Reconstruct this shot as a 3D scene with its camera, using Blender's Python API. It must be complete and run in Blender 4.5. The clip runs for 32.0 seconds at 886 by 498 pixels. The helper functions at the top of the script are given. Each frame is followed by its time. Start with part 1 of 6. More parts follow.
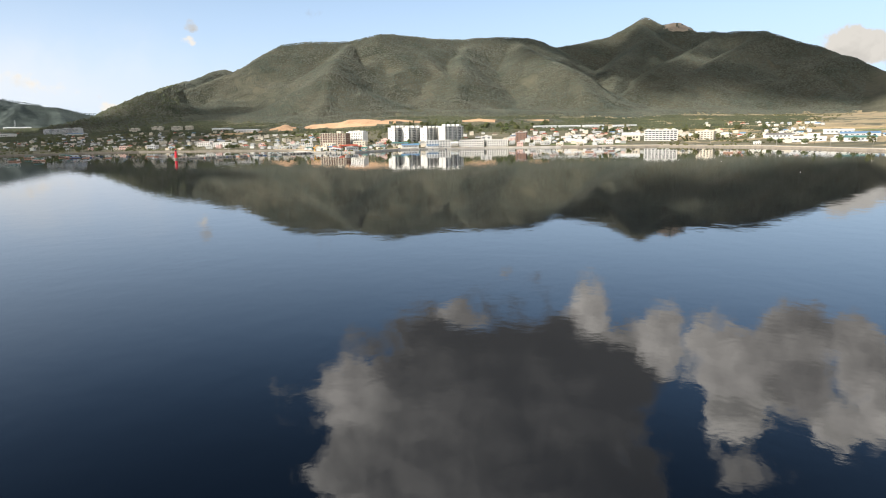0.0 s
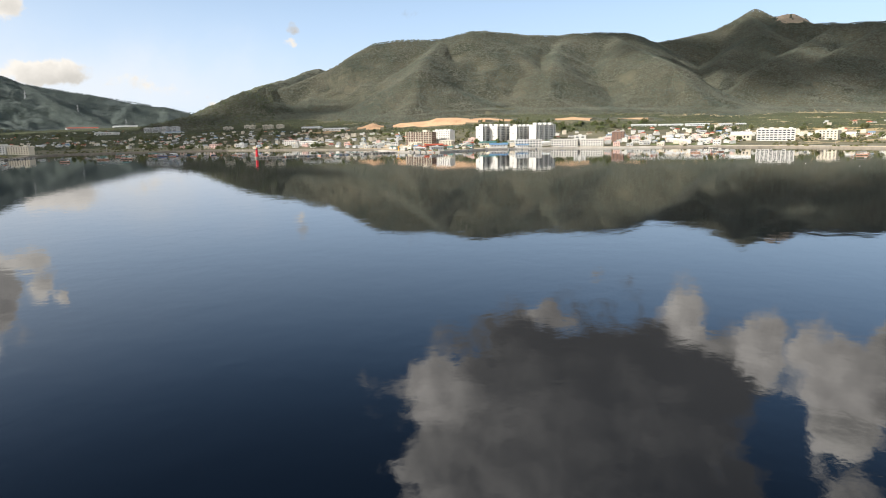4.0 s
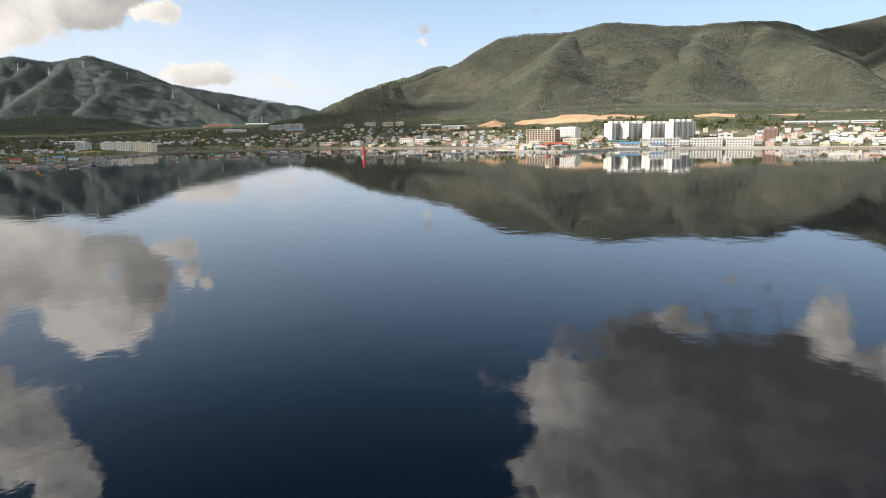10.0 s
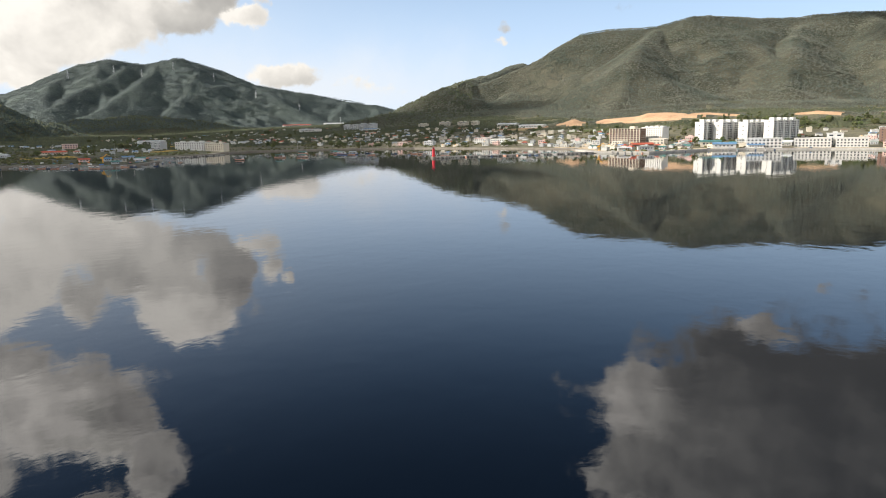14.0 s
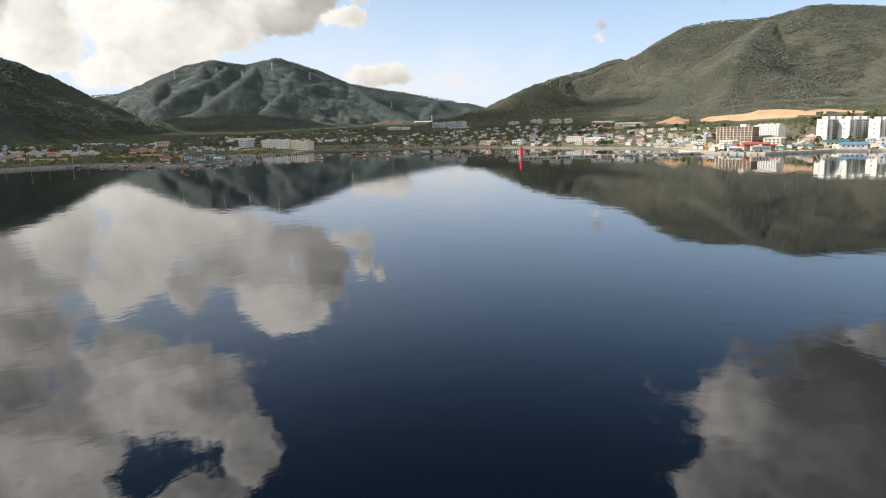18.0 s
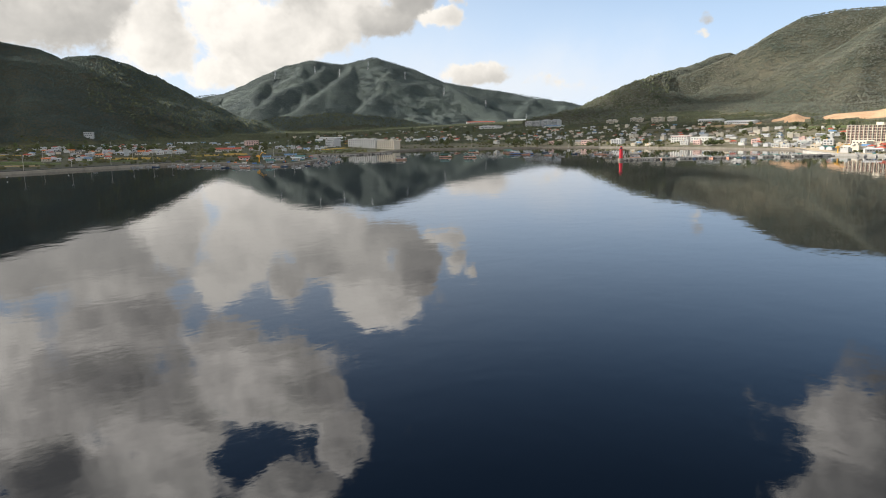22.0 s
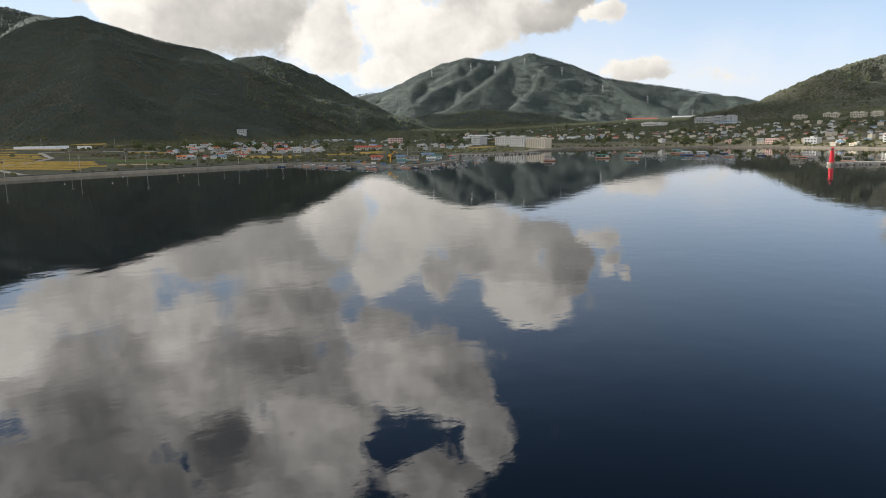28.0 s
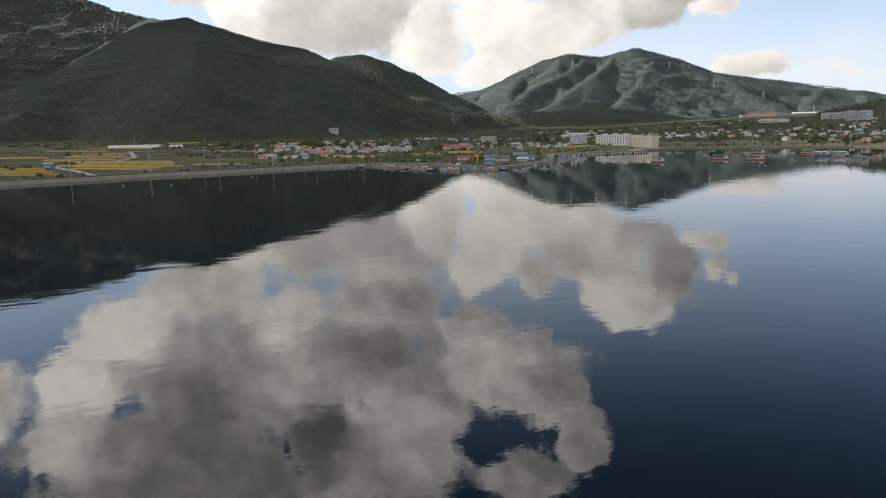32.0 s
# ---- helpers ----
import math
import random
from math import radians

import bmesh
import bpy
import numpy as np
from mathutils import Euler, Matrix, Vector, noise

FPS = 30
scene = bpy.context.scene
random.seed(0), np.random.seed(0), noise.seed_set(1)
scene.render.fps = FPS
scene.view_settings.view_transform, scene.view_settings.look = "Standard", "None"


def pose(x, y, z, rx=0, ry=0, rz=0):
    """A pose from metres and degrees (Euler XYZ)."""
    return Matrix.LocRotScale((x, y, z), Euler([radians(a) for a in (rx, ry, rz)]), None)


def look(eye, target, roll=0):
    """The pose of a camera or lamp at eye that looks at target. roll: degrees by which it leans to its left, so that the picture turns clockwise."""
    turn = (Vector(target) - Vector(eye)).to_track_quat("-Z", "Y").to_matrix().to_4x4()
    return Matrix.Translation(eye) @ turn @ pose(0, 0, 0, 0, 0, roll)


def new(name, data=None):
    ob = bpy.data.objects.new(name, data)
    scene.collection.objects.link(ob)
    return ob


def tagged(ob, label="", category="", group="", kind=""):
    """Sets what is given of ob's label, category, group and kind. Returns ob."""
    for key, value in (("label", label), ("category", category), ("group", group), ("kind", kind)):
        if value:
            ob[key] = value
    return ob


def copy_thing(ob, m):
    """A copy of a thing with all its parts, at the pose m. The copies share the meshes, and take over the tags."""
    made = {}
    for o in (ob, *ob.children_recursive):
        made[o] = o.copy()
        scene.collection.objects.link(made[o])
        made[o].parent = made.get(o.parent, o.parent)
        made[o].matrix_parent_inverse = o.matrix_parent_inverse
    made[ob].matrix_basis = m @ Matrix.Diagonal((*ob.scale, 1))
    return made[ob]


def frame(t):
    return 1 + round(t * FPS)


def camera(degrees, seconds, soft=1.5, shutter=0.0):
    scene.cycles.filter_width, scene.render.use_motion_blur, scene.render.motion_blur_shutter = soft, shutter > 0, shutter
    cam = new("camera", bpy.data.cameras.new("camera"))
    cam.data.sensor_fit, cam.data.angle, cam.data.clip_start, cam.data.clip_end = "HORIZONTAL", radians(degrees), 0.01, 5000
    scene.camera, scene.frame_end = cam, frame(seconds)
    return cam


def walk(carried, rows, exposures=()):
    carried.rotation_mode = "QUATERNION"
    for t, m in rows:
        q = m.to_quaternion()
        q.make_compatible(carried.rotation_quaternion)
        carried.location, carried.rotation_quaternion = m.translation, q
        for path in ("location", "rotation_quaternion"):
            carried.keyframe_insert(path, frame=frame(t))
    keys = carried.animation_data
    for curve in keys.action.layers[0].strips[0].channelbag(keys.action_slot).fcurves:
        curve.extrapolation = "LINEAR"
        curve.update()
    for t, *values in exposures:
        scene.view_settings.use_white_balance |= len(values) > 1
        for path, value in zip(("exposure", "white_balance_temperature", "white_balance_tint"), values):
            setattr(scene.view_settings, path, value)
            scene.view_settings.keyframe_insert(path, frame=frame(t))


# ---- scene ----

# ------------------------------------------------------------------ camera and its flight
cam = camera(64.17, 32.0, soft=1.0)
# seconds, x, y, height, heading to the left of +y, tilt, roll
FLIGHT = [
    (0.0, -0.00, 0.00, 27.85, -0.00, -9.63, -0.98),
    (0.5, 0.35, 6.20, 27.80, 0.68, -9.63, -0.92),
    (1.0, 0.76, 12.42, 27.74, 1.69, -9.62, -0.88),
    (1.5, 1.21, 18.63, 27.67, 2.71, -9.62, -0.87),
    (2.0, 1.67, 24.85, 27.60, 3.63, -9.61, -0.87),
    (2.5, 2.12, 31.07, 27.54, 4.57, -9.61, -0.83),
    (3.0, 2.54, 37.29, 27.47, 5.46, -9.61, -0.84),
    (3.5, 2.89, 43.49, 27.41, 6.46, -9.60, -0.91),
    (5.5, 3.22, 68.14, 27.17, 9.70, -9.60, -0.84),
    (6.0, 2.98, 74.27, 27.11, 10.55, -9.60, -0.86),
    (6.5, 2.66, 80.41, 27.06, 11.45, -9.57, -0.87),
    (7.0, 2.25, 86.54, 27.00, 12.35, -9.58, -0.85),
    (7.5, 1.76, 92.66, 26.95, 13.22, -9.59, -0.83),
    (8.0, 1.17, 98.77, 26.89, 14.04, -9.60, -0.81),
    (8.5, 0.50, 104.84, 26.84, 14.82, -9.63, -0.85),
    (9.0, -0.27, 110.88, 26.79, 15.60, -9.62, -0.84),
    (9.5, -1.13, 116.86, 26.75, 16.50, -9.62, -0.84),
    (10.0, -2.08, 122.80, 26.71, 17.46, -9.61, -0.88),
    (10.5, -3.12, 128.67, 26.66, 18.42, -9.61, -0.86),
    (11.0, -4.26, 134.46, 26.63, 19.34, -9.62, -0.88),
    (11.5, -5.51, 140.19, 26.61, 20.14, -9.61, -0.90),
    (12.0, -6.85, 145.84, 26.58, 20.84, -9.60, -0.90),
    (12.5, -8.28, 151.44, 26.56, 21.48, -9.58, -0.90),
    (13.0, -9.81, 157.00, 26.55, 22.13, -9.56, -0.89),
    (13.5, -11.43, 162.52, 26.54, 22.80, -9.56, -0.91),
    (14.0, -13.13, 168.03, 26.52, 23.72, -9.56, -0.92),
    (14.5, -14.91, 173.52, 26.50, 24.74, -9.56, -0.90),
    (16.5, -22.73, 195.60, 26.40, 28.32, -9.56, -0.92),
    (17.0, -24.79, 201.15, 26.37, 29.20, -9.57, -0.87),
    (17.5, -26.90, 206.69, 26.32, 30.15, -9.58, -0.89),
    (18.0, -29.09, 212.23, 26.28, 31.08, -9.58, -0.88),
    (18.5, -31.35, 217.77, 26.23, 31.97, -9.57, -0.87),
    (19.0, -33.73, 223.29, 26.19, 32.88, -9.57, -0.88),
    (19.5, -36.23, 228.81, 26.14, 33.80, -9.58, -0.91),
    (20.0, -38.87, 234.31, 26.09, 34.80, -9.56, -0.89),
    (20.5, -41.69, 239.80, 26.04, 35.77, -9.55, -0.87),
    (21.0, -44.69, 245.28, 25.99, 36.68, -9.54, -0.81),
    (21.5, -47.89, 250.74, 25.94, 37.68, -9.54, -0.86),
    (22.0, -51.33, 256.23, 25.90, 38.65, -9.55, -0.89),
    (22.5, -54.98, 261.75, 25.85, 39.55, -9.55, -0.89),
    (23.0, -58.82, 267.28, 25.81, 40.43, -9.55, -0.89),
    (23.5, -62.81, 272.81, 25.75, 41.30, -9.55, -0.89),
    (24.0, -66.93, 278.31, 25.71, 42.36, -9.54, -0.88),
    (24.5, -71.14, 283.76, 25.66, 43.39, -9.54, -0.89),
    (25.0, -75.42, 289.15, 25.60, 44.55, -9.56, -0.91),
    (25.5, -79.75, 294.45, 25.55, 45.64, -9.55, -0.86),
    (27.5, -97.06, 314.43, 25.27, 50.03, -9.55, -0.90),
    (28.0, -101.51, 319.08, 25.19, 51.03, -9.55, -0.91),
    (28.5, -106.01, 323.64, 25.10, 52.02, -9.55, -0.90),
    (29.0, -110.56, 328.12, 25.02, 52.99, -9.56, -0.85),
    (29.5, -115.13, 332.54, 24.92, 53.99, -9.57, -0.91),
    (30.0, -119.73, 336.93, 24.83, 55.05, -9.57, -0.97),
    (30.5, -124.33, 341.31, 24.73, 56.19, -9.56, -1.01),
    (31.0, -128.92, 345.71, 24.63, 57.27, -9.54, -1.01),
    (31.5, -133.50, 350.14, 24.54, 58.26, -9.53, -1.03),
    (32.0, -138.04, 354.62, 24.45, 59.01, -9.54, -1.06),
]


def facing(heading, tilt=0.0):
    h, e = radians(heading), radians(tilt)
    return Vector((-math.sin(h) * math.cos(e), math.cos(h) * math.cos(e), math.sin(e)))


walk(cam, [(t, look((x, y, z), Vector((x, y, z)) + facing(h, e) * 100, r)) for t, x, y, z, h, e, r in FLIGHT],
     [(0.0, 0.8), (32.0, 0.75)])

# ------------------------------------------------------------------ sky, clouds and sun
SUN_HEADING, SUN_HEIGHT = 114.0, 27.0
SKY, SUN = 0.074, 4.7
world = bpy.data.worlds.new("world")
scene.world = world
world.use_nodes = True
wt = world.node_tree
wt.nodes.clear()


class Nodes:
    """Short hand for building node trees."""

    def __init__(self, tree):
        self.t = tree

    def put(self, socket, value):
        if value is None:
            return
        if isinstance(value, bpy.types.NodeSocket):
            self.t.links.new(value, socket)
        else:
            socket.default_value = value

    def math(self, op, a, b=None, c=None, clamp=False):
        n = self.t.nodes.new("ShaderNodeMath")
        n.operation, n.use_clamp = op, clamp
        for i, v in enumerate((a, b, c)):
            self.put(n.inputs[i], v)
        return n.outputs[0]

    def vec(self, op, a, b=None, scale=None):
        n = self.t.nodes.new("ShaderNodeVectorMath")
        n.operation = op
        self.put(n.inputs[0], a)
        self.put(n.inputs[1], b)
        self.put(n.inputs[3], scale)
        return n.outputs[0]

    def noise(self, vector, scale, detail=4.0, rough=0.55, distort=0.0):
        n = self.t.nodes.new("ShaderNodeTexNoise")
        self.put(n.inputs["Vector"], vector)
        for key, v in (("Scale", scale), ("Detail", detail), ("Roughness", rough), ("Distortion", distort)):
            self.put(n.inputs[key], v)
        return n.outputs["Fac"]

    def mix(self, fac, a, b):
        n = self.t.nodes.new("ShaderNodeMix")
        n.data_type = "RGBA"
        self.put(n.inputs[0], fac)
        self.put(n.inputs[6], a)
        self.put(n.inputs[7], b)
        return n.outputs[2]

    def ramp(self, fac, stops, mode="LINEAR"):
        n = self.t.nodes.new("ShaderNodeValToRGB")
        n.color_ramp.interpolation = mode
        els = n.color_ramp.elements
        while len(els) < len(stops):
            els.new(0.5)
        for el, (at, col) in zip(els, stops):
            el.position, el.color = at, (*col, 1)
        self.put(n.inputs[0], fac)
        return n.outputs[0]

    def span(self, v, a, b, lo=0.0, hi=1.0):
        n = self.t.nodes.new("ShaderNodeMapRange")
        n.interpolation_type = "SMOOTHSTEP"
        for i, x in enumerate((v, a, b, lo, hi)):
            self.put(n.inputs[i], x)
        return n.outputs[0]


# cumulus lobes: heading, height, half width, half height (degrees), weight, tone from shaded to sunlit
SOUTH_CLOUD = [(7.2, 21.97, 3.3, 3.9, 1.1, 0.58), (-2.9, 24.37, 11.1, 8.1, 1.4, 0.12), (-10.1, 21.17, 6.1, 5.6, 1.3, 0.1), (-7.8, 28.07, 9.1, 4.9, 1.4, 0.14), (7.4, 26.57, 3.9, 3.3, 1.1, 0.38),
               (-12.1, 14.97, 2.2, 2.8, 1.0, 0.8), (-17.2, 16.67, 2.1, 2.2, 1.0, 0.78), (-14.6, 17.07, 1.8, 1.7, 0.8, 0.5), (-23.6, 17.97, 3.2, 3.3, 1.1, 0.7), (-27.0, 15.57, 3.4, 2.2, 1.0, 0.5),
               (-23.4, 21.87, 2.5, 1.8, 1.0, 0.62), (-27, 18.5, 4, 2.5, 0.8, 0.4), (-31.4, 15.77, 2.1, 3.1, 1.0, 0.55), (-30.8, 21.27, 2.2, 1.7, 1.0, 0.7), (-33.1, 18.57, 1.7, 3.0, 1.0, 0.62), (-24.9, 25.07, 2.8, 1.6, 0.6, 0.4)]
MIDDLE_CLOUDS = [(-1.4, 14.87, 2.0, 0.8, 0.95, 0.55), (-4.9, 11.47, 0.7, 0.5, 0.55, 0.4), (18.1, 7.97, 0.7, 0.5, 0.5, 0.4), (44.1, 13.27, 3.2, 2.5, 1.15, 0.95), (45.2, 10.57, 2.7, 2.5, 1.1, 0.8),
                 (40.8, 10.97, 1.9, 2.7, 1.05, 0.3), (39.3, 13.57, 1.4, 0.9, 0.55, 0.35), (37.6, 10.57, 1.5, 1.2, 0.95, 0.8), (36.0, 11.57, 0.7, 0.7, 0.8, 0.7), (54.4, 8.67, 2.9, 3.4, 1.15, 0.9),
                 (56.4, 11.27, 2.8, 1.7, 1.05, 0.85), (59.5, 7.47, 2.1, 2.5, 1.05, 0.75), (48.7, 9.67, 3.1, 2.2, 0.95, 0.5), (51.4, 11.47, 1.7, 1.8, 0.8, 0.55)]
LARGE_CLOUD = [(71.9, 15.37, 3.5, 2.6, 1.15, 0.95), (84.0, 14.37, 4.0, 2.0, 1.15, 1.05), (87.6, 17.67, 3.1, 2.3, 1.15, 0.95), (77.9, 11.77, 5.2, 2.1, 1.1, 0.75), (65.8, 18.17, 3.7, 2.6, 1.15, 0.3),
               (64.2, 13.77, 4.1, 3.1, 1.1, 0.42), (53.5, 19.07, 5.3, 3.3, 1.15, 0.66), (56.3, 15.87, 2.8, 2.0, 1.0, 0.5), (49.7, 20.87, 2.9, 2.6, 1.05, 0.38), (47.6, 24.2, 2.4, 2.2, 1.1, 0.42),
               (52, 27.67, 3.2, 2.3, 1.1, 0.42), (61.4, 25.37, 4.1, 2.5, 1.1, 0.65), (60.3, 21.97, 2.9, 1.7, 1.05, 0.65), (70.9, 19.87, 2.2, 1.9, 1.0, 0.75)]
WEST_CLOUD = [(79.2, 20.77, 4.4, 3.6, 1.3, 0.2), (69.8, 24.17, 2.7, 2.9, 1.2, 0.08), (84.9, 23.27, 4.8, 2.6, 1.3, 0.45), (66.8, 26.97, 2.4, 2.0, 1.1, 0.5), (88.0, 21.37, 2.7, 2.9, 1.2, 0.7),
              (76.7, 25.67, 5.1, 2.4, 1.2, 0.28), (63.6, 10.67, 4.1, 2.7, 1.1, 0.55), (68.3, 8.63, 6.6, 2.4, 1.25, 0.42), (59.8, 6.63, 2.6, 2.5, 1.05, 0.9), (73.9, 8.83, 2.4, 2.0, 1.1, 0.85),
              (98, 16.67, 8, 5, 1.1, 0.8), (112, 23.67, 14, 9, 1.0, 0.7),
              (74, 18.5, 12, 6, 0.95, 0.45), (62, 21, 7, 5, 0.85, 0.5), (60, 12, 8, 3.5, 0.5, 0.5), (82, 24, 10, 5, 1.0, 0.2), (66, 26.5, 8, 4, 0.85, 0.35)]
LOW_CLOUDS = [(52.3, 7.33, 4.0, 2.5, 1.15, 0.9), (55.0, 4.43, 3.6, 1.3, 1.0, 0.9), (43.2, 8.23, 2.3, 1.3, 1.15, 0.4), (47.5, 8.43, 3.5, 2.1, 1.1, 0.85), (38.5, 8.43, 1.5, 1.1, 1.0, 0.9),
              (35.9, 4.33, 2.1, 1.0, 1.15, 0.85), (32.9, 3.33, 3.8, 0.6, 0.42, 0.9), (24.2, 2.13, 1.3, 0.5, 0.8, 0.9), (28.6, 3.13, 3.8, 0.7, 0.45, 0.85), (18.3, 6.93, 0.7, 0.4, 0.58, 1.6),
              (-29.7, 5.23, 2.2, 0.8, 1.05, 0.95), (-31.6, 4.53, 1.3, 0.7, 1.0, 0.9)]
# unseen clouds, mostly behind the camera, added to brighten the fill light
FILL_CLOUDS = [(145, 35, 24, 13, 1.2, 0.7), (-72, 30, 22, 12, 1.2, 0.7), (-120, 26, 25, 11, 1.1, 0.7), (172, 22, 20, 10, 1.1, 0.7), (-158, 45, 22, 13, 1.1, 0.7), (30, 62, 22, 12, 0.7, 0.6)]
CLOUD_GAPS = [(56.2, 25.0, 1.6, 0.9, 0.6), (93, 12.17, 5, 2.2, 0.6)]


def make_sky():
    k = Nodes(wt)
    sky = wt.nodes.new("ShaderNodeTexSky")
    sky.sky_type, sky.sun_disc = "NISHITA", False
    sky.sun_elevation, sky.sun_rotation = radians(SUN_HEIGHT), radians(360 - SUN_HEADING)
    sky.altitude, sky.air_density, sky.dust_density, sky.ozone_density = 30, 1.0, 0.3, 3.0
    co = wt.nodes.new("ShaderNodeTexCoord").outputs["Generated"]
    sep = wt.nodes.new("ShaderNodeSeparateXYZ")
    wt.links.new(co, sep.inputs[0])
    x, y, z = sep.outputs
    # heading and height in degrees, bent a little by noise so that the clouds have uneven outlines
    bend, bend2 = k.noise(co, 14.0, 5.0, 0.6), k.noise(k.vec("ADD", co, (3.1, 1.7, 5.2)), 14.0, 5.0, 0.6)
    head = k.math("ADD", k.math("DEGREES", k.math("ARCTAN2", k.math("MULTIPLY", x, -1.0), y)), k.math("MULTIPLY_ADD", bend, 5.0, -2.5))
    high = k.math("ADD", k.math("DEGREES", k.math("ARCSINE", z)), k.math("MULTIPLY_ADD", bend2, 4.0, -2.0))
    place = wt.nodes.new("ShaderNodeCombineXYZ")
    k.put(place.inputs[0], head)
    k.put(place.inputs[1], high)

    def lobe(h, e, rh, re):
        n = wt.nodes.new("ShaderNodeVectorMath")
        n.operation = "MULTIPLY_ADD"
        k.put(n.inputs[0], place.outputs[0])
        n.inputs[1].default_value, n.inputs[2].default_value = (1 / rh, 1 / re, 0), (-h / rh, -e / re, 0)
        dot = wt.nodes.new("ShaderNodeVectorMath")
        dot.operation = "DOT_PRODUCT"
        k.put(dot.inputs[0], n.outputs[0])
        k.put(dot.inputs[1], n.outputs[0])
        return n.outputs[0], k.math("EXPONENT", k.math("MULTIPLY", dot.outputs["Value"], -0.75))

    total = tone = mass = None
    for h, e, rh, re, weight, bright in SOUTH_CLOUD + MIDDLE_CLOUDS + LARGE_CLOUD + WEST_CLOUD + LOW_CLOUDS + FILL_CLOUDS:
        off, b = lobe(h, e, rh, re)
        b = k.math("MULTIPLY", b, weight)
        side = wt.nodes.new("ShaderNodeVectorMath")
        side.operation = "DOT_PRODUCT"
        k.put(side.inputs[0], off)
        side.inputs[1].default_value = (0.14, 0.14, 0)
        share = k.math("POWER", b, 5.0)
        lit = k.math("MULTIPLY", share, k.math("ADD", side.outputs["Value"], bright))
        total = b if total is None else k.math("SMOOTH_MAX", total, b, 0.12)
        tone = lit if tone is None else k.math("ADD", tone, lit)
        mass = share if mass is None else k.math("ADD", mass, share)
    for h, e, rh, re, weight in CLOUD_GAPS:
        total = k.math("MULTIPLY_ADD", lobe(h, e, rh, re)[1], -weight, total)
    tone = k.math("DIVIDE", tone, k.math("ADD", mass, 1e-4))
    flat = k.vec("MULTIPLY", co, (1.0, 1.0, 1.15))
    puff = k.noise(flat, 16.0, 8.0, 0.6, 0.2)
    density = k.math("ADD", total, k.math("MULTIPLY_ADD", puff, 1.3, -0.65))
    cover = k.span(density, 0.32, 0.62)
    to_sun = facing(SUN_HEADING, 55) * 0.022
    relief = k.math("SUBTRACT", k.noise(flat, 15.0, 4.0, 0.55, 0.2), k.noise(k.vec("ADD", flat, tuple(to_sun)), 15.0, 4.0, 0.55, 0.2))
    broad = k.noise(flat, 7.0, 4.0, 0.55, 0.3)
    uneven = k.math("MULTIPLY", k.math("ADD", k.math("MULTIPLY", relief, 0.9), k.math("MULTIPLY_ADD", broad, 0.5, -0.25)), k.span(tone, 0.0, 0.6, 0.3, 1.0))
    light = k.math("ADD", tone, uneven)
    # thin edges let the light through
    light = k.math("ADD", light, k.span(density, 0.35, 0.8, 0.16, 0.0), clamp=True)
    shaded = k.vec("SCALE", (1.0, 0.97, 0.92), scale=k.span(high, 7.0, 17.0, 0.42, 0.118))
    white = k.mix(k.math("POWER", light, 1.25), shaded, (1.0, 0.95, 0.875, 1))
    # clouds towards the sun are brighter
    sunward = k.math("MULTIPLY_ADD", k.math("COSINE", k.math("RADIANS", k.math("SUBTRACT", head, 108.0))), 0.2, 0.84)
    sunward = k.math("MULTIPLY", sunward, k.span(high, 8.0, 26.0, 0.64, 2.2))
    white = k.vec("SCALE", white, scale=sunward)
    blue = k.vec("SCALE", sky.outputs[0], scale=k.math("MULTIPLY", k.span(z, 0.24, 0.5, SKY, SKY * 0.4), k.span(head, 45.0, -25.0, 1.0, 1.3)))
    haze = k.span(k.math("ABSOLUTE", z), 0.0, 0.36, 0.9, 0.0)
    blue = k.mix(haze, blue, (0.385, 0.495, 0.67, 1))
    # thin high veil round the sunward clouds
    for h, e, rh, re, thin in ((34, 3.0, 14, 2.8, 0.8), (62, 9, 22, 8, 0.5)):
        blue = k.mix(k.math("MULTIPLY", lobe(h, e, rh, re)[1], thin), blue, (0.52, 0.54, 0.56, 1))
    bg = wt.nodes.new("ShaderNodeBackground")
    wt.links.new(k.mix(cover, blue, white), bg.inputs[0])
    bg.inputs[1].default_value = 1.0
    out = wt.nodes.new("ShaderNodeOutputWorld")
    wt.links.new(bg.outputs[0], out.inputs[0])


make_sky()
lamp = bpy.data.lights.new("sun", "SUN")
lamp.energy, lamp.angle, lamp.color = SUN, radians(0.6), (1.0, 0.94, 0.855)
sun = new("sun", lamp)
sun.matrix_world = look(facing(SUN_HEADING, SUN_HEIGHT) * 800, (0, 0, 0))

# ------------------------------------------------------------------ materials
MATS = {}


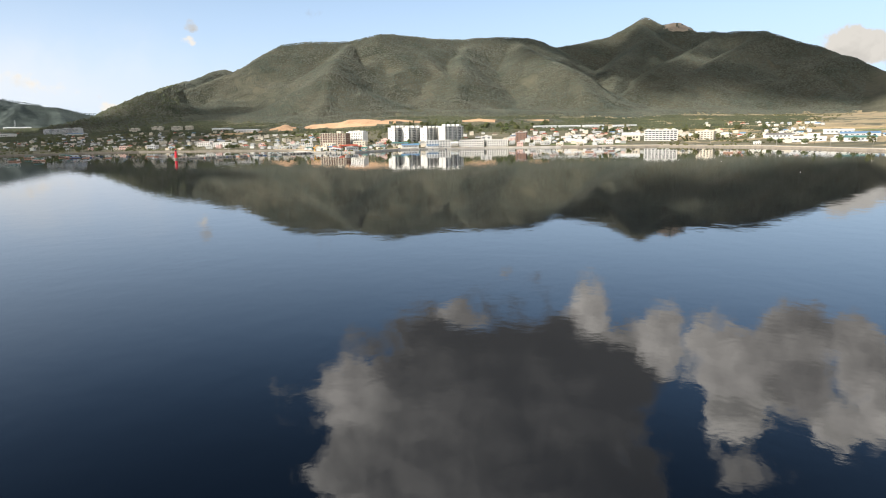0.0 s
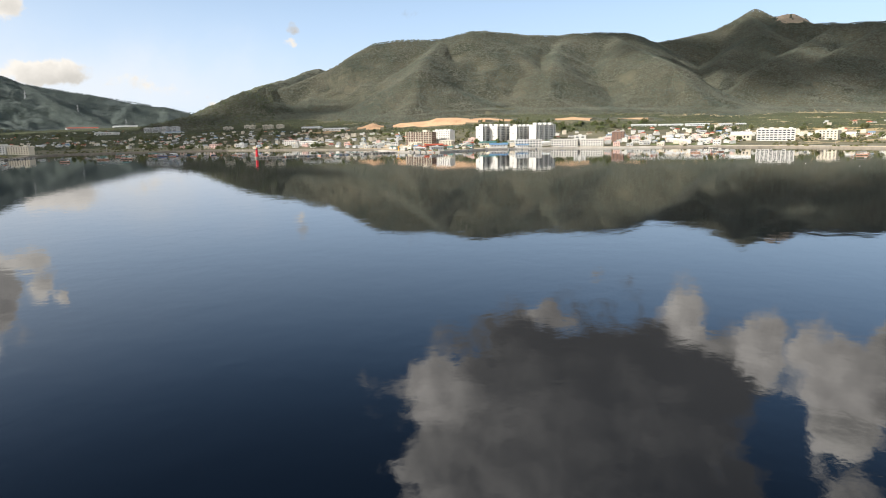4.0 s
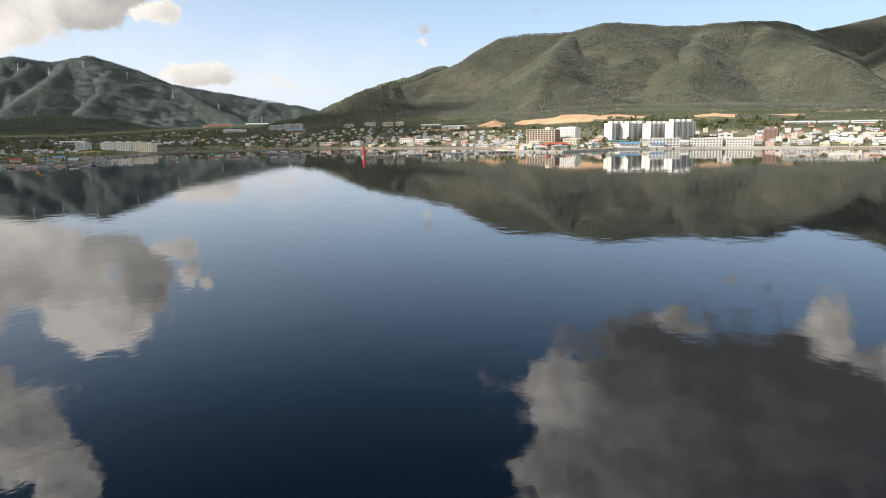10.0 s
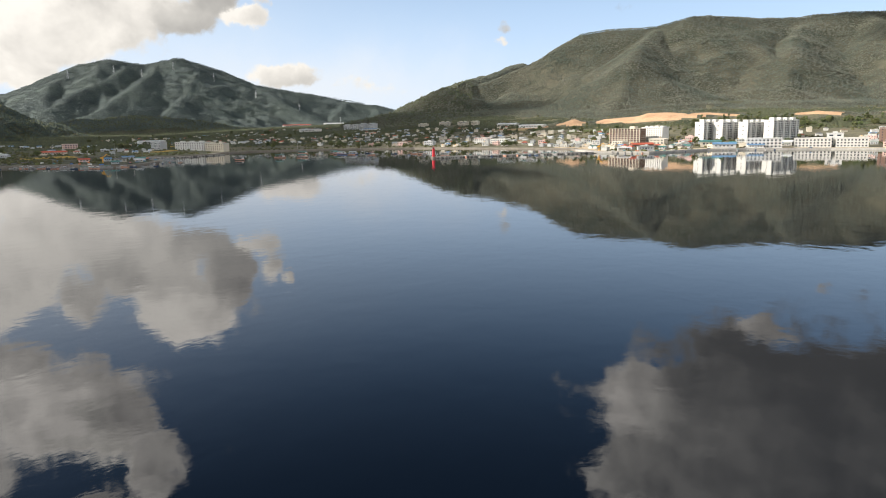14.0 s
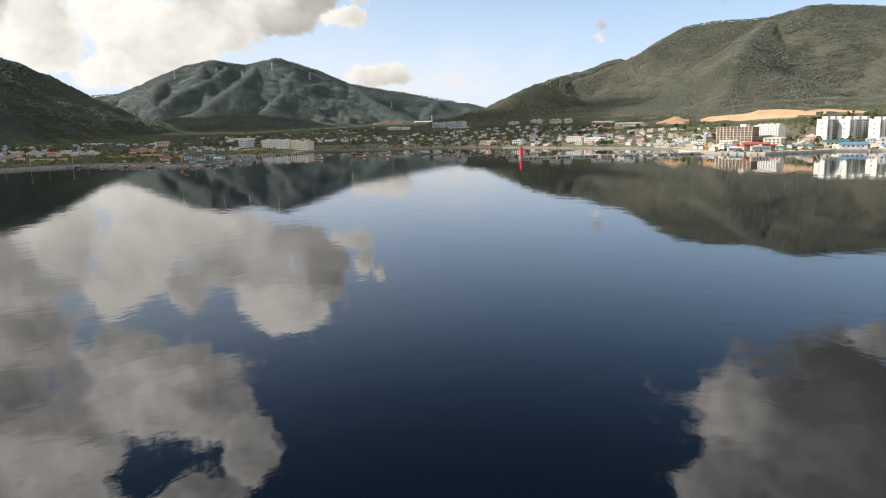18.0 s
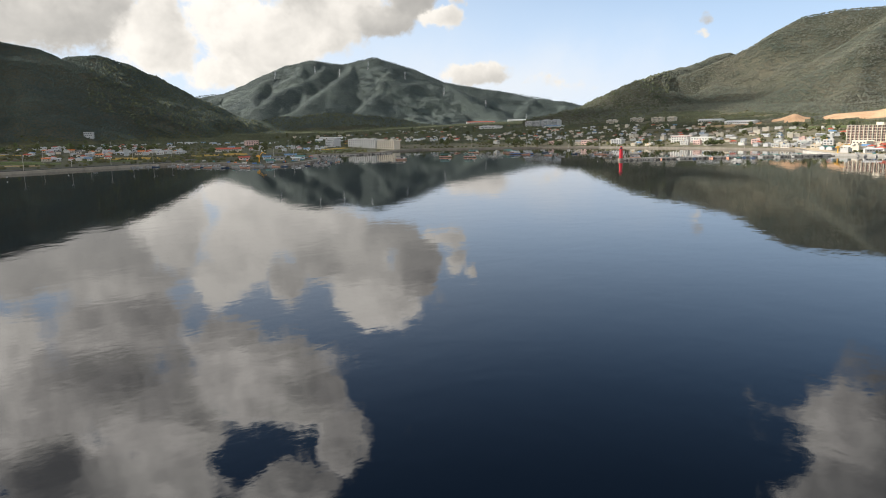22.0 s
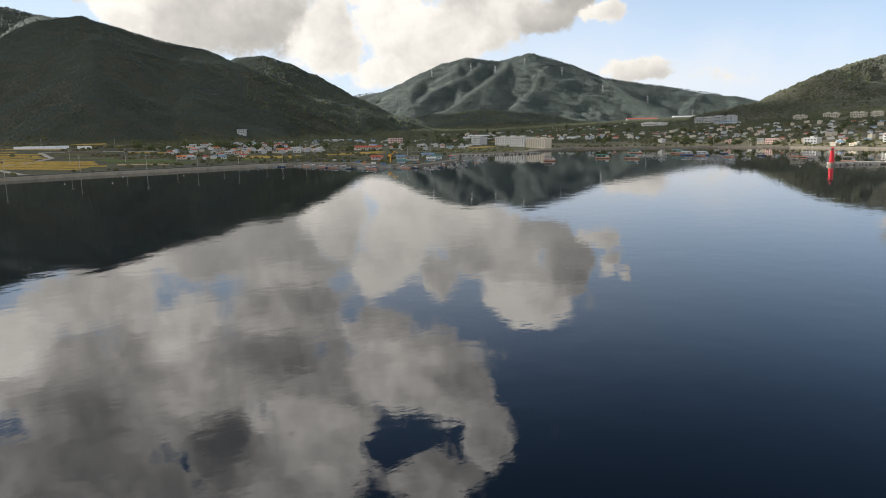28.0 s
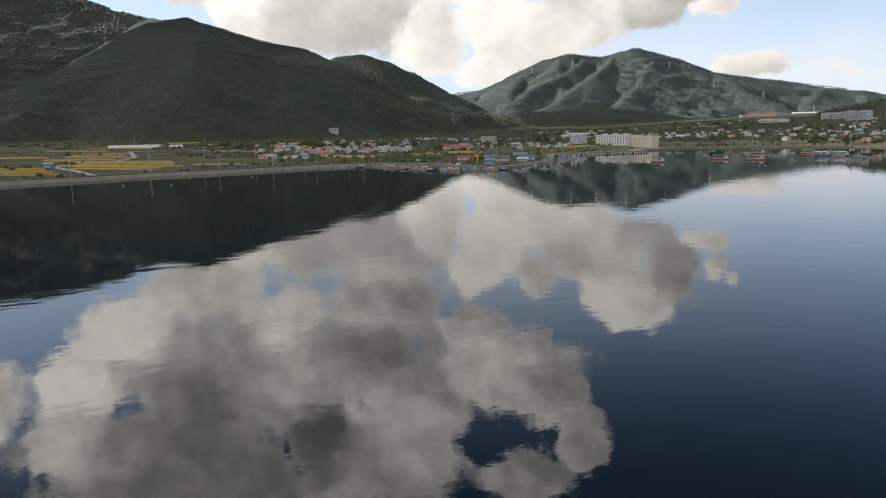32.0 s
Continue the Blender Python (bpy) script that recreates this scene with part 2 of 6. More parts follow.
def surface(name, colour, rough=0.8, metal=0.0, vary=0.25, scale=0.5, bump=0.0, bump_scale=3.0, per=None, second=None, spec=None, haze_sheen=0.0):
    """A painted or natural surface: two scales of noise over the colour, dirt, and fine relief. per: 'object' or 'island' tints each piece."""
    if name in MATS:
        return MATS[name]
    m = bpy.data.materials.new(name)
    m.use_nodes = True
    k, b = Nodes(m.node_tree), m.node_tree.nodes["Principled BSDF"]
    co = m.node_tree.nodes.new("ShaderNodeTexCoord").outputs["Object"]
    coarse, fine = k.noise(co, scale, 5.0, 0.6), k.noise(co, scale * 9, 3.0, 0.6)
    f = k.math("MULTIPLY_ADD", fine, 0.4, k.math("MULTIPLY", coarse, 0.6))
    lo = tuple(c * (1 - vary) for c in colour)
    hi = tuple(min(1.0, c * (1 + vary)) for c in (second or colour))
    col = k.ramp(f, [(0.3, lo), (0.7, hi)])
    if per:
        if per == "object":
            r = m.node_tree.nodes.new("ShaderNodeObjectInfo").outputs["Random"]
        else:
            r = m.node_tree.nodes.new("ShaderNodeNewGeometry").outputs["Random Per Island"]
        hs = m.node_tree.nodes.new("ShaderNodeHueSaturation")
        m.node_tree.links.new(col, hs.inputs["Color"])
        wide = 0.4 if per == "object" else 0.45
        m.node_tree.links.new(k.math("MULTIPLY_ADD", r, wide, 1 - wide / 2), hs.inputs["Value"])
        m.node_tree.links.new(k.math("MULTIPLY_ADD", k.math("FRACT", k.math("MULTIPLY", r, 7.3)), 0.05, 0.475), hs.inputs["Hue"])
        col = hs.outputs[0]
    k.put(b.inputs["Base Color"], col)
    k.put(b.inputs["Roughness"], k.math("MULTIPLY_ADD", fine, 0.2, rough - 0.1, clamp=True))
    b.inputs["Metallic"].default_value = metal
    if spec is not None:
        b.inputs["Specular IOR Level"].default_value = spec
    # blue-tinted sheen imitates haze over the woods
    if haze_sheen:
        b.inputs["Sheen Weight"].default_value, b.inputs["Sheen Roughness"].default_value = haze_sheen, 0.6
        b.inputs["Sheen Tint"].default_value = (0.70, 0.80, 1.0, 1)
    if bump:
        n = m.node_tree.nodes.new("ShaderNodeBump")
        n.inputs["Strength"].default_value = 1.0
        n.inputs["Distance"].default_value = bump
        k.put(n.inputs["Height"], k.noise(co, bump_scale, 5.0, 0.65))
        k.put(b.inputs["Normal"], n.outputs[0])
    MATS[name] = m
    return m


def make_water():
    m = bpy.data.materials.new("sea_water")
    m.use_nodes = True
    k, b = Nodes(m.node_tree), m.node_tree.nodes["Principled BSDF"]
    co = m.node_tree.nodes.new("ShaderNodeTexCoord").outputs["Object"]
    b.inputs["Base Color"].default_value = (0.0012, 0.0028, 0.006, 1)
    b.inputs["Roughness"].default_value = 0.012
    b.inputs["IOR"].default_value = 1.345
    stretched = k.vec("MULTIPLY", co, (1.0, 0.75, 1.0))
    swell = k.noise(stretched, 0.055, 2.0, 0.5)
    mid = k.noise(stretched, 0.16, 2.0, 0.5, 0.3)
    ripple = k.noise(stretched, 0.5, 2.0, 0.5, 0.4)
    gusts = k.span(k.noise(co, 0.012, 3.0), 0.35, 0.7, 0.35, 1.3)
    fine = k.noise(stretched, 1.5, 3.0, 0.55)
    h = k.math("ADD", k.math("MULTIPLY_ADD", fine, 0.0022, k.math("MULTIPLY_ADD", mid, 0.021, k.math("MULTIPLY", swell, 0.022))), k.math("MULTIPLY", k.math("MULTIPLY", ripple, gusts), 0.0070))
    n = m.node_tree.nodes.new("ShaderNodeBump")
    n.inputs["Strength"].default_value = 1.0
    n.inputs["Distance"].default_value = 1.0
    k.put(n.inputs["Height"], h)
    k.put(b.inputs["Normal"], n.outputs[0])
    return m


WATER = make_water()
FOREST_FLOOR = surface("forest_floor", (0.036, 0.050, 0.026), 0.95, vary=0.4, scale=0.01, second=(0.078, 0.070, 0.046), bump=2.2, bump_scale=0.16)
# bluish base colours: the far mountain's haze is put into them
HAZE_FOREST = surface("haze_forest", (0.028, 0.047, 0.047), 0.95, vary=0.3, scale=0.004, second=(0.060, 0.078, 0.064), haze_sheen=0.025, bump=2.5, bump_scale=0.05)
HAZE_CROWNS = surface("haze_crowns", (0.028, 0.047, 0.047), 0.9, vary=0.2, scale=0.004, second=(0.062, 0.080, 0.064), haze_sheen=0.025, per="island")
CROWNS = surface("leaf_crowns", (0.036, 0.062, 0.035), 0.9, vary=0.28, scale=0.009, second=(0.104, 0.098, 0.064), haze_sheen=0.045, per="island")
# darker copy of the leaf crowns: the western hills' shade is in its colour
DIMMED_CROWNS = surface("dimmed_crowns", (0.018, 0.036, 0.028), 0.9, vary=0.25, scale=0.008, second=(0.046, 0.062, 0.040), haze_sheen=0.03, per="island")
VALLEY_TREES = surface("valley_trees", (0.034, 0.050, 0.021), 0.9, vary=0.4, scale=0.01, second=(0.072, 0.078, 0.038), per="island")
MEADOW = surface("rough_grass", (0.030, 0.042, 0.016), 0.95, vary=0.45, scale=0.02, second=(0.070, 0.068, 0.030), bump=0.5, bump_scale=0.4)
TOWN_GROUND = surface("town_ground", (0.060, 0.068, 0.034), 0.95, vary=0.5, scale=0.03, second=(0.14, 0.125, 0.075), bump=0.3, bump_scale=0.5)
BARE_SOIL = surface("bare_soil", (0.46, 0.27, 0.14), 0.95, vary=0.25, scale=0.05, second=(0.56, 0.36, 0.22), bump=1.2, bump_scale=0.15)
DRY_GROUND = surface("dry_grassland", (0.27, 0.205, 0.11), 0.95, vary=0.35, scale=0.03, second=(0.34, 0.27, 0.16), bump=0.3, bump_scale=0.5)
SAND = surface("beach_sand", (0.45, 0.36, 0.24), 0.95, vary=0.2, scale=0.08, bump=0.1, bump_scale=1.0)
ROCK = surface("bare_rock", (0.30, 0.235, 0.17), 0.9, vary=0.4, scale=0.03, bump=3.0, bump_scale=0.1)
SEABED = surface("sea_bed", (0.03, 0.03, 0.02), 0.9, vary=0.3, scale=0.05)
CONCRETE = surface("weathered_concrete", (0.36, 0.34, 0.30), 0.9, vary=0.3, scale=0.12, bump=0.03, bump_scale=2.0)
DARK_STONE = surface("dark_wet_stone", (0.10, 0.095, 0.085), 0.85, vary=0.5, scale=0.3, bump=0.2, bump_scale=1.0)
ASPHALT = surface("asphalt", (0.07, 0.068, 0.065), 0.9, vary=0.3, scale=0.2)

# ------------------------------------------------------------------ land: one sheet of ground
MID = (-60.0, 180.0)
# the water's edge, from the eastern beach round the bay to the fields in the west
SHORE = [(900, -900), (760, 60), (600, 380), (480, 560), (415, 655), (398, 750), (358, 868), (288, 940), (165, 985), (60, 1008), (-20, 1004), (-60, 990),
         (-85, 945), (-110, 907), (-166, 915), (-178, 935), (-204, 990), (-225, 1055), (-350, 1088), (-470, 1110), (-545, 1090), (-620, 1035), (-668, 985),
         (-652, 905), (-625, 862), (-640, 800), (-636, 775), (-600, 742), (-562, 710), (-530, 684), (-500, 636), (-492, 614), (-520, 592), (-562, 606), (-605, 572), (-603, 522), (-595, 472), (-592, 430),
         (-582, 390), (-572, 345), (-562, 288), (-560, 180), (-560, -200), (-700, -1200), (0, -2500)]
EDGE = np.array(SHORE, float)
LATTICE = np.random.RandomState(5).rand(256, 256)


def soft_noise(x, y):
    xi, yi = np.floor(x).astype(int), np.floor(y).astype(int)
    u, v = x - xi, y - yi
    u, v = u * u * (3 - 2 * u), v * v * (3 - 2 * v)
    a, b = LATTICE[xi & 255, yi & 255], LATTICE[(xi + 1) & 255, yi & 255]
    c, d = LATTICE[xi & 255, (yi + 1) & 255], LATTICE[(xi + 1) & 255, (yi + 1) & 255]
    return (a * (1 - u) + b * u) * (1 - v) + (c * (1 - u) + d * u) * v


def fractal(x, y, octaves=4):
    total, amp = 0.0, 0.5
    for n in range(octaves):
        total = total + amp * soft_noise(x * 2**n + 17.3 * n, y * 2**n + 9.1 * n)
        amp *= 0.5
    return total / (1 - 0.5**octaves)


def from_shore(x, y):
    """Metres from the water's edge, positive on land."""
    best, inside = np.full(x.shape, 1e12), np.zeros(x.shape, bool)
    for (ax, ay), (bx, by) in zip(EDGE, np.roll(EDGE, -1, 0)):
        dx, dy = bx - ax, by - ay
        s = np.clip(((x - ax) * dx + (y - ay) * dy) / (dx * dx + dy * dy), 0, 1)
        best = np.minimum(best, (x - ax - s * dx) ** 2 + (y - ay - s * dy) ** 2)
        with np.errstate(divide="ignore", invalid="ignore"):
            inside ^= ((ay > y) != (by > y)) & (x < dx * (y - ay) / (dy if dy else 1e-9) + ax)
    return np.where(inside, -1.0, 1.0) * np.sqrt(best)


# ridges: x, y, height along the crest; in RIDGES also the reach of the foot for each metre of height, and the bend of the slope
EAST_RIDGE = [(1900, 1700, 120), (1360, 2216, 190), (1231, 2403, 285), (1131, 2561, 353), (955, 2738, 373), (928, 2853, 426), (858, 2875, 418), (824, 2937, 458),
              (670, 2873, 378), (443, 2765, 330), (304, 2582, 346), (43, 2500, 336), (-24, 2450, 330), (-190, 2342, 337), (-284, 2333, 314), (-424, 2311, 313),
              (-484, 2300, 305), (-640, 2480, 180), (-775, 2599, 259), (-790, 2350, 202), (-766, 2144, 177), (-775, 1950, 145), (-790, 1797, 71), (-820, 1700, 66),
              (-876, 1620, 40)]
NORTH_RIDGE = [(-1500, 4350, 90), (-1994, 4196, 148), (-2325, 4074, 220), (-2612, 3950, 275), (-2879, 3752, 331), (-3000, 3652, 411), (-3117, 3549, 459), (-3143, 3525, 464),
               (-3160, 3509, 479), (-3180, 3490, 480), (-3200, 3472, 467), (-3218, 3453, 464), (-3304, 3367, 437), (-3433, 3229, 461), (-3528, 3121, 433), (-3601, 3031, 333),
               (-3702, 2900, 286), (-3760, 2830, 235), (-3860, 2700, 150)]
SADDLE_HILL = [(-3900, 2450, 150), (-3822, 2572, 204), (-3787, 2629, 236), (-3733, 2714, 257), (-3677, 2798, 245), (-3619, 2879, 190)]
WEST_RIDGE = [(-1220, 320, 15), (-1330, 360, 50), (-1457, 423, 90), (-1562, 486, 140), (-1663, 565, 200), (-1721, 625, 257), (-1703, 689, 268), (-1679, 785, 237),
              (-1663, 840, 222), (-1640, 906, 212), (-1627, 939, 188), (-1610, 983, 135), (-1585, 1038, 100), (-1558, 1092, 60), (-1522, 1157, 25), (-1483, 1221, 14)]
BACK_RIDGE = [(-1721, 640, 255), (-1900, 690, 285), (-2188, 702, 335), (-2251, 621, 362), (-2365, 494, 415), (-2450, 250, 450), (-2400, -300, 400)]
FAR_WEST_RIDGE = [(-2350, 900, 150), (-2304, 1128, 212), (-2279, 1194, 232), (-2253, 1259, 262), (-2224, 1323, 264), (-2194, 1386, 247), (-2161, 1449, 211), (-2127, 1510, 177),
                  (-2090, 1571, 141), (-2041, 1646, 70), (-2000, 1705, 38)]
VALLEY_HILLS = [(-2600, 1900, 50), (-2499, 2039, 66), (-2432, 2129, 86), (-2333, 2250, 98), (-2215, 2378, 107), (-2108, 2483, 80), (-1998, 2580, 36), (-1934, 2631, 13)]
CUT_BANKS = [[(-262, 1496, 30), (-215, 1496, 36), (-190, 1498, 42), (-150, 1500, 41), (-125, 1504, 37), (-90, 1506, 38), (-50, 1510, 32)], [(48, 1518, 33), (80, 1520, 40), (120, 1522, 34)], [(165, 1525, 34), (230, 1530, 35)],
             [(-345, 1466, 28), (-318, 1464, 35), (-292, 1466, 28)]]


def spurs(crest, spacing, reach, seed, towards=(-200.0, 600.0), skip=(), least=60):
    """Side ridges that run down from a crest on the bay's side."""
    g, found, gone = random.Random(seed), [], spacing * 0.4
    for (ax, ay, az), (bx, by, bz) in zip(crest[:-1], crest[1:]):
        length = math.hypot(bx - ax, by - ay)
        while gone < length:
            u = gone / length
            x, y, z = ax + (bx - ax) * u, ay + (by - ay) * u, az + (bz - az) * u
            nx, ny = -(by - ay) / length, (bx - ax) / length
            gx, gy = towards[0] - x, towards[1] - y
            far = math.hypot(gx, gy)
            if nx * gx + ny * gy < 0:
                nx, ny = -nx, -ny
            dx, dy = nx + 0.7 * gx / far, ny + 0.7 * gy / far
            turn = math.atan2(dy, dx) + g.uniform(-0.3, 0.3)
            if z > least and not any(math.hypot(x - px, y - py) < r for px, py, r in skip):
                run, line = z * reach * g.uniform(0.8, 1.2), [(x, y, z - 6)]
                for v in (0.2, 0.42, 0.68, 1.0):
                    turn += g.uniform(-0.22, 0.22)
                    x, y = x + math.cos(turn) * run * 0.25, y + math.sin(turn) * run * 0.25
                    line.append((x, y, z * (1 - v) ** g.uniform(0.95, 1.2)))
                found.append(line)
            gone += spacing * g.uniform(0.75, 1.3)
        gone -= length
    return found


RIDGES = [(EAST_RIDGE, 1.75, 1.1), (NORTH_RIDGE, 2.1, 1.15), (SADDLE_HILL, 2.2, 1.2), (WEST_RIDGE, 1.75, 1.1), (BACK_RIDGE, 2.0, 1.1), (FAR_WEST_RIDGE, 1.9, 1.1), (VALLEY_HILLS, 2.6, 1.2)]
RIDGES += [(r, 0.9, 0.9) for r in CUT_BANKS]
RIDGES += [(r, 1.75, 1.1) for r in spurs(EAST_RIDGE, 210, 2.5, 3, skip=((443, 2765, 150), (600, 2840, 60)))]
RIDGES += [(r, 1.9, 1.1) for r in spurs(NORTH_RIDGE, 190, 2.8, 4)]
RIDGES += [(r, 1.7, 1.1) for r in spurs(WEST_RIDGE, 190, 2.2, 6, least=185) + spurs(BACK_RIDGE, 230, 1.8, 7) + spurs(FAR_WEST_RIDGE, 190, 1.9, 8, least=180)]


def land(x, y):
    """Height of the ground, and of its hills alone."""
    x, y = np.asarray(x, float), np.asarray(y, float)
    s = from_shore(x, y)
    heading = np.degrees(np.arctan2(-(x - MID[0]), y - MID[1]))
    stops = [-180, -60, -30, -10, 5, 20, 30, 45, 60, 75, 120, 180]
    k = np.interp(heading, stops, [.04, .04, .035, .035, .045, .045, .028, .012, .02, .045, .045, .05])
    cap = np.interp(heading, stops, [40, 40, 45, 70, 90, 75, 40, 18, 14, 15, 16, 40])
    q = np.interp(heading, stops, [0, 0, .00005, .0001, .00014, .00010, .00004, 0, 0, 0, 0, 0])
    inland = np.maximum(s - 25, 0)
    plain = 1.7 + cap * (1 - np.exp(-(k * inland + q * inland**2) / cap)) + (fractal(x / 60, y / 60) - 0.5) * np.clip(s / 120, 0, 1) * 2.5
    plain = plain + np.clip(0.00576 * np.hypot(x - MID[0], y - MID[1]) - 4.6, 0, 12) * np.clip(s / 150, 0, 1)
    hills = np.zeros(x.shape)
    wob, fold = fractal(x / 260 + 40, y / 260 + 11, 3), fractal(x / 75 + 7, y / 75 + 3, 3)
    swing = 0.72 + 0.36 * wob + 0.2 * fold
    for points, reach, steep in RIDGES:
        p = np.array(points, float)
        margin = reach * (p[:, 2].max() + 12) * 1.3
        near = np.nonzero((x > p[:, 0].min() - margin) & (x < p[:, 0].max() + margin) & (y > p[:, 1].min() - margin) & (y < p[:, 1].max() + margin))
        qx, qy, qs = x[near], y[near], swing[near]
        best = np.zeros(qx.shape)
        for a, b in zip(p[:-1], p[1:]):
            d = b - a
            t = np.clip(((qx - a[0]) * d[0] + (qy - a[1]) * d[1]) / (d[0] ** 2 + d[1] ** 2), 0, 1)
            off = np.sqrt((qx - a[0] - t * d[0]) ** 2 + (qy - a[1] - t * d[1]) ** 2 + 144) - 12
            z = a[2] + t * d[2]
            best = np.maximum(best, z * np.maximum(1 - off / (reach * (z + 12) * qs), 0) ** steep)
        hills[near] = np.maximum(hills[near], best - 7 * (best > 60))
    gully = 1 - np.abs(2 * fractal(x / 240, y / 240, 5) - 1)
    crest = np.clip(hills / 260, 0, 1)
    hills = hills * (1 + (gully - 0.75) * 0.3 * (1 - crest)) + (fractal(x / 70, y / 70, 3) - 0.5) * np.clip(hills / 60, 0, 1) * 10
    top = np.where(s > 0, np.maximum(plain, hills) + 0.25 * np.minimum(plain, np.maximum(hills, 0)) * np.clip(hills / 40, 0, 1) * np.clip((120 - hills) / 80, 0, 1), 0)
    bank = np.clip((s - 1) / 3.5, 0, 1)
    return np.where(s > 1, -3 + (top + 3) * bank, -3 - np.clip(-s / 20, 0, 4)), hills, s


def ground_at(x, y):
    return float(land(np.array([x]), np.array([y]))[0][0])


def sheet(name, verts, faces, mats, slots=None, smooth=False):
    me = bpy.data.meshes.new(name)
    verts, faces = np.asarray(verts, np.float32), np.asarray(faces, np.int32)
    n = faces.shape[1]
    me.vertices.add(len(verts))
    me.vertices.foreach_set("co", verts.ravel())
    me.loops.add(faces.size)
    me.loops.foreach_set("vertex_index", faces.ravel())
    me.polygons.add(len(faces))
    me.polygons.foreach_set("loop_start", np.arange(0, faces.size, n, dtype=np.int32))
    me.polygons.foreach_set("loop_total", np.full(len(faces), n, np.int32))
    for m in mats:
        me.materials.append(m)
    if slots is not None:
        me.polygons.foreach_set("material_index", slots.astype(np.int32))
    if smooth:
        me.polygons.foreach_set("use_smooth", np.ones(len(faces), bool))
    me.update(calc_edges=True)
    me.validate()
    return new(name, me)


# bare cuts in the slopes above the town: x, y, half length, half depth
CUTS = [(-190, 1474, 92, 26), (-75, 1494, 42, 16), (-318, 1450, 28, 17), (85, 1506, 38, 16), (198, 1514, 36, 12), (-400, 1436, 60, 10), (-725, 1218, 42, 7)]
BARE_PATCH = (-64, 1790, 26, 34)
OUTCROPS = [(932, 2835, 62, 75)]


def make_ground():
    fine = np.radians(np.linspace(-62, 118, 1150))
    rest = np.radians(np.linspace(118, 298, 90)[1:-1])
    ang = np.r_[fine, rest]
    rad = np.geomspace(270, 5600, 260)
    A, R = np.meshgrid(ang, rad, indexing="ij")
    x, y = MID[0] - np.sin(A) * R, MID[1] + np.cos(A) * R
    z, hills, s = land(x, y)
    nA, nR = len(ang), len(rad)
    i, j = np.meshgrid(np.arange(nA), np.arange(nR - 1), indexing="ij")
    i2 = (i + 1) % nA
    f = np.stack([i * nR + j, i * nR + j + 1, i2 * nR + j + 1, i2 * nR + j], -1).reshape(-1, 4)
    cx, cy, cz, ch, cs = (v[:, :-1].ravel() for v in (x, y, z, hills, s))
    slot = np.full(len(f), 1)
    slot[cs < -1] = 5
    head = np.degrees(np.arctan2(-(cx - MID[0]), cy - MID[1]))
    town = (cs > 0) & (ch < 25) & ((head < 24) | ((head < 40) & (cs < 120)))
    slot[town] = 2
    slot[(cs > 0) & (cs < 22) & (head < 12)] = 4
    slot[town & (cx > 330) & (cs > 60) & (fractal(cx / 60 + 1, cy / 30 + 6, 3) > 0.46)] = 8
    woods = ch > 20 + 14 * (fractal(cx / 50, cy / 50) - 0.5)
    slot[woods] = 0
    # distant woods take the forest colour that has haze mixed in
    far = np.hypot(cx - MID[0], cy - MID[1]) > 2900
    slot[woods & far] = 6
    ragged = fractal(cx / 18 + 3, cy / 18, 3) - 0.5
    for px, py, a, b in CUTS:
        slot[((cx - px) / a) ** 2 + ((cy - py) / b) ** 2 + ragged < 1] = 3
    px, py, a, b = BARE_PATCH
    slot[((cx - px) / a) ** 2 + ((cy - py) / b) ** 2 + ragged * 1.5 < 1] = 1
    for px, py, a, b in OUTCROPS:
        slot[((cx - px) / a) ** 2 + ((cy - py) / b) ** 2 + ragged * 3.4 < 1] = 7
    v = np.stack([x.ravel(), y.ravel(), z.ravel()], 1)
    return sheet("ground", v, f, [FOREST_FLOOR, MEADOW, TOWN_GROUND, BARE_SOIL, SAND, SEABED, HAZE_FOREST, ROCK, DRY_GROUND], slot, True)


tagged(make_ground(), "wooded hills, fields and town ground round the bay", "ground", kind="structure")

bm = bmesh.new()
bmesh.ops.create_circle(bm, cap_ends=True, segments=128, radius=14000)
me = bpy.data.meshes.new("water")
bm.to_mesh(me)
bm.free()
me.materials.append(WATER)
tagged(new("water", me), "calm dark blue sea water mirroring clouds and hills", "water", kind="structure")


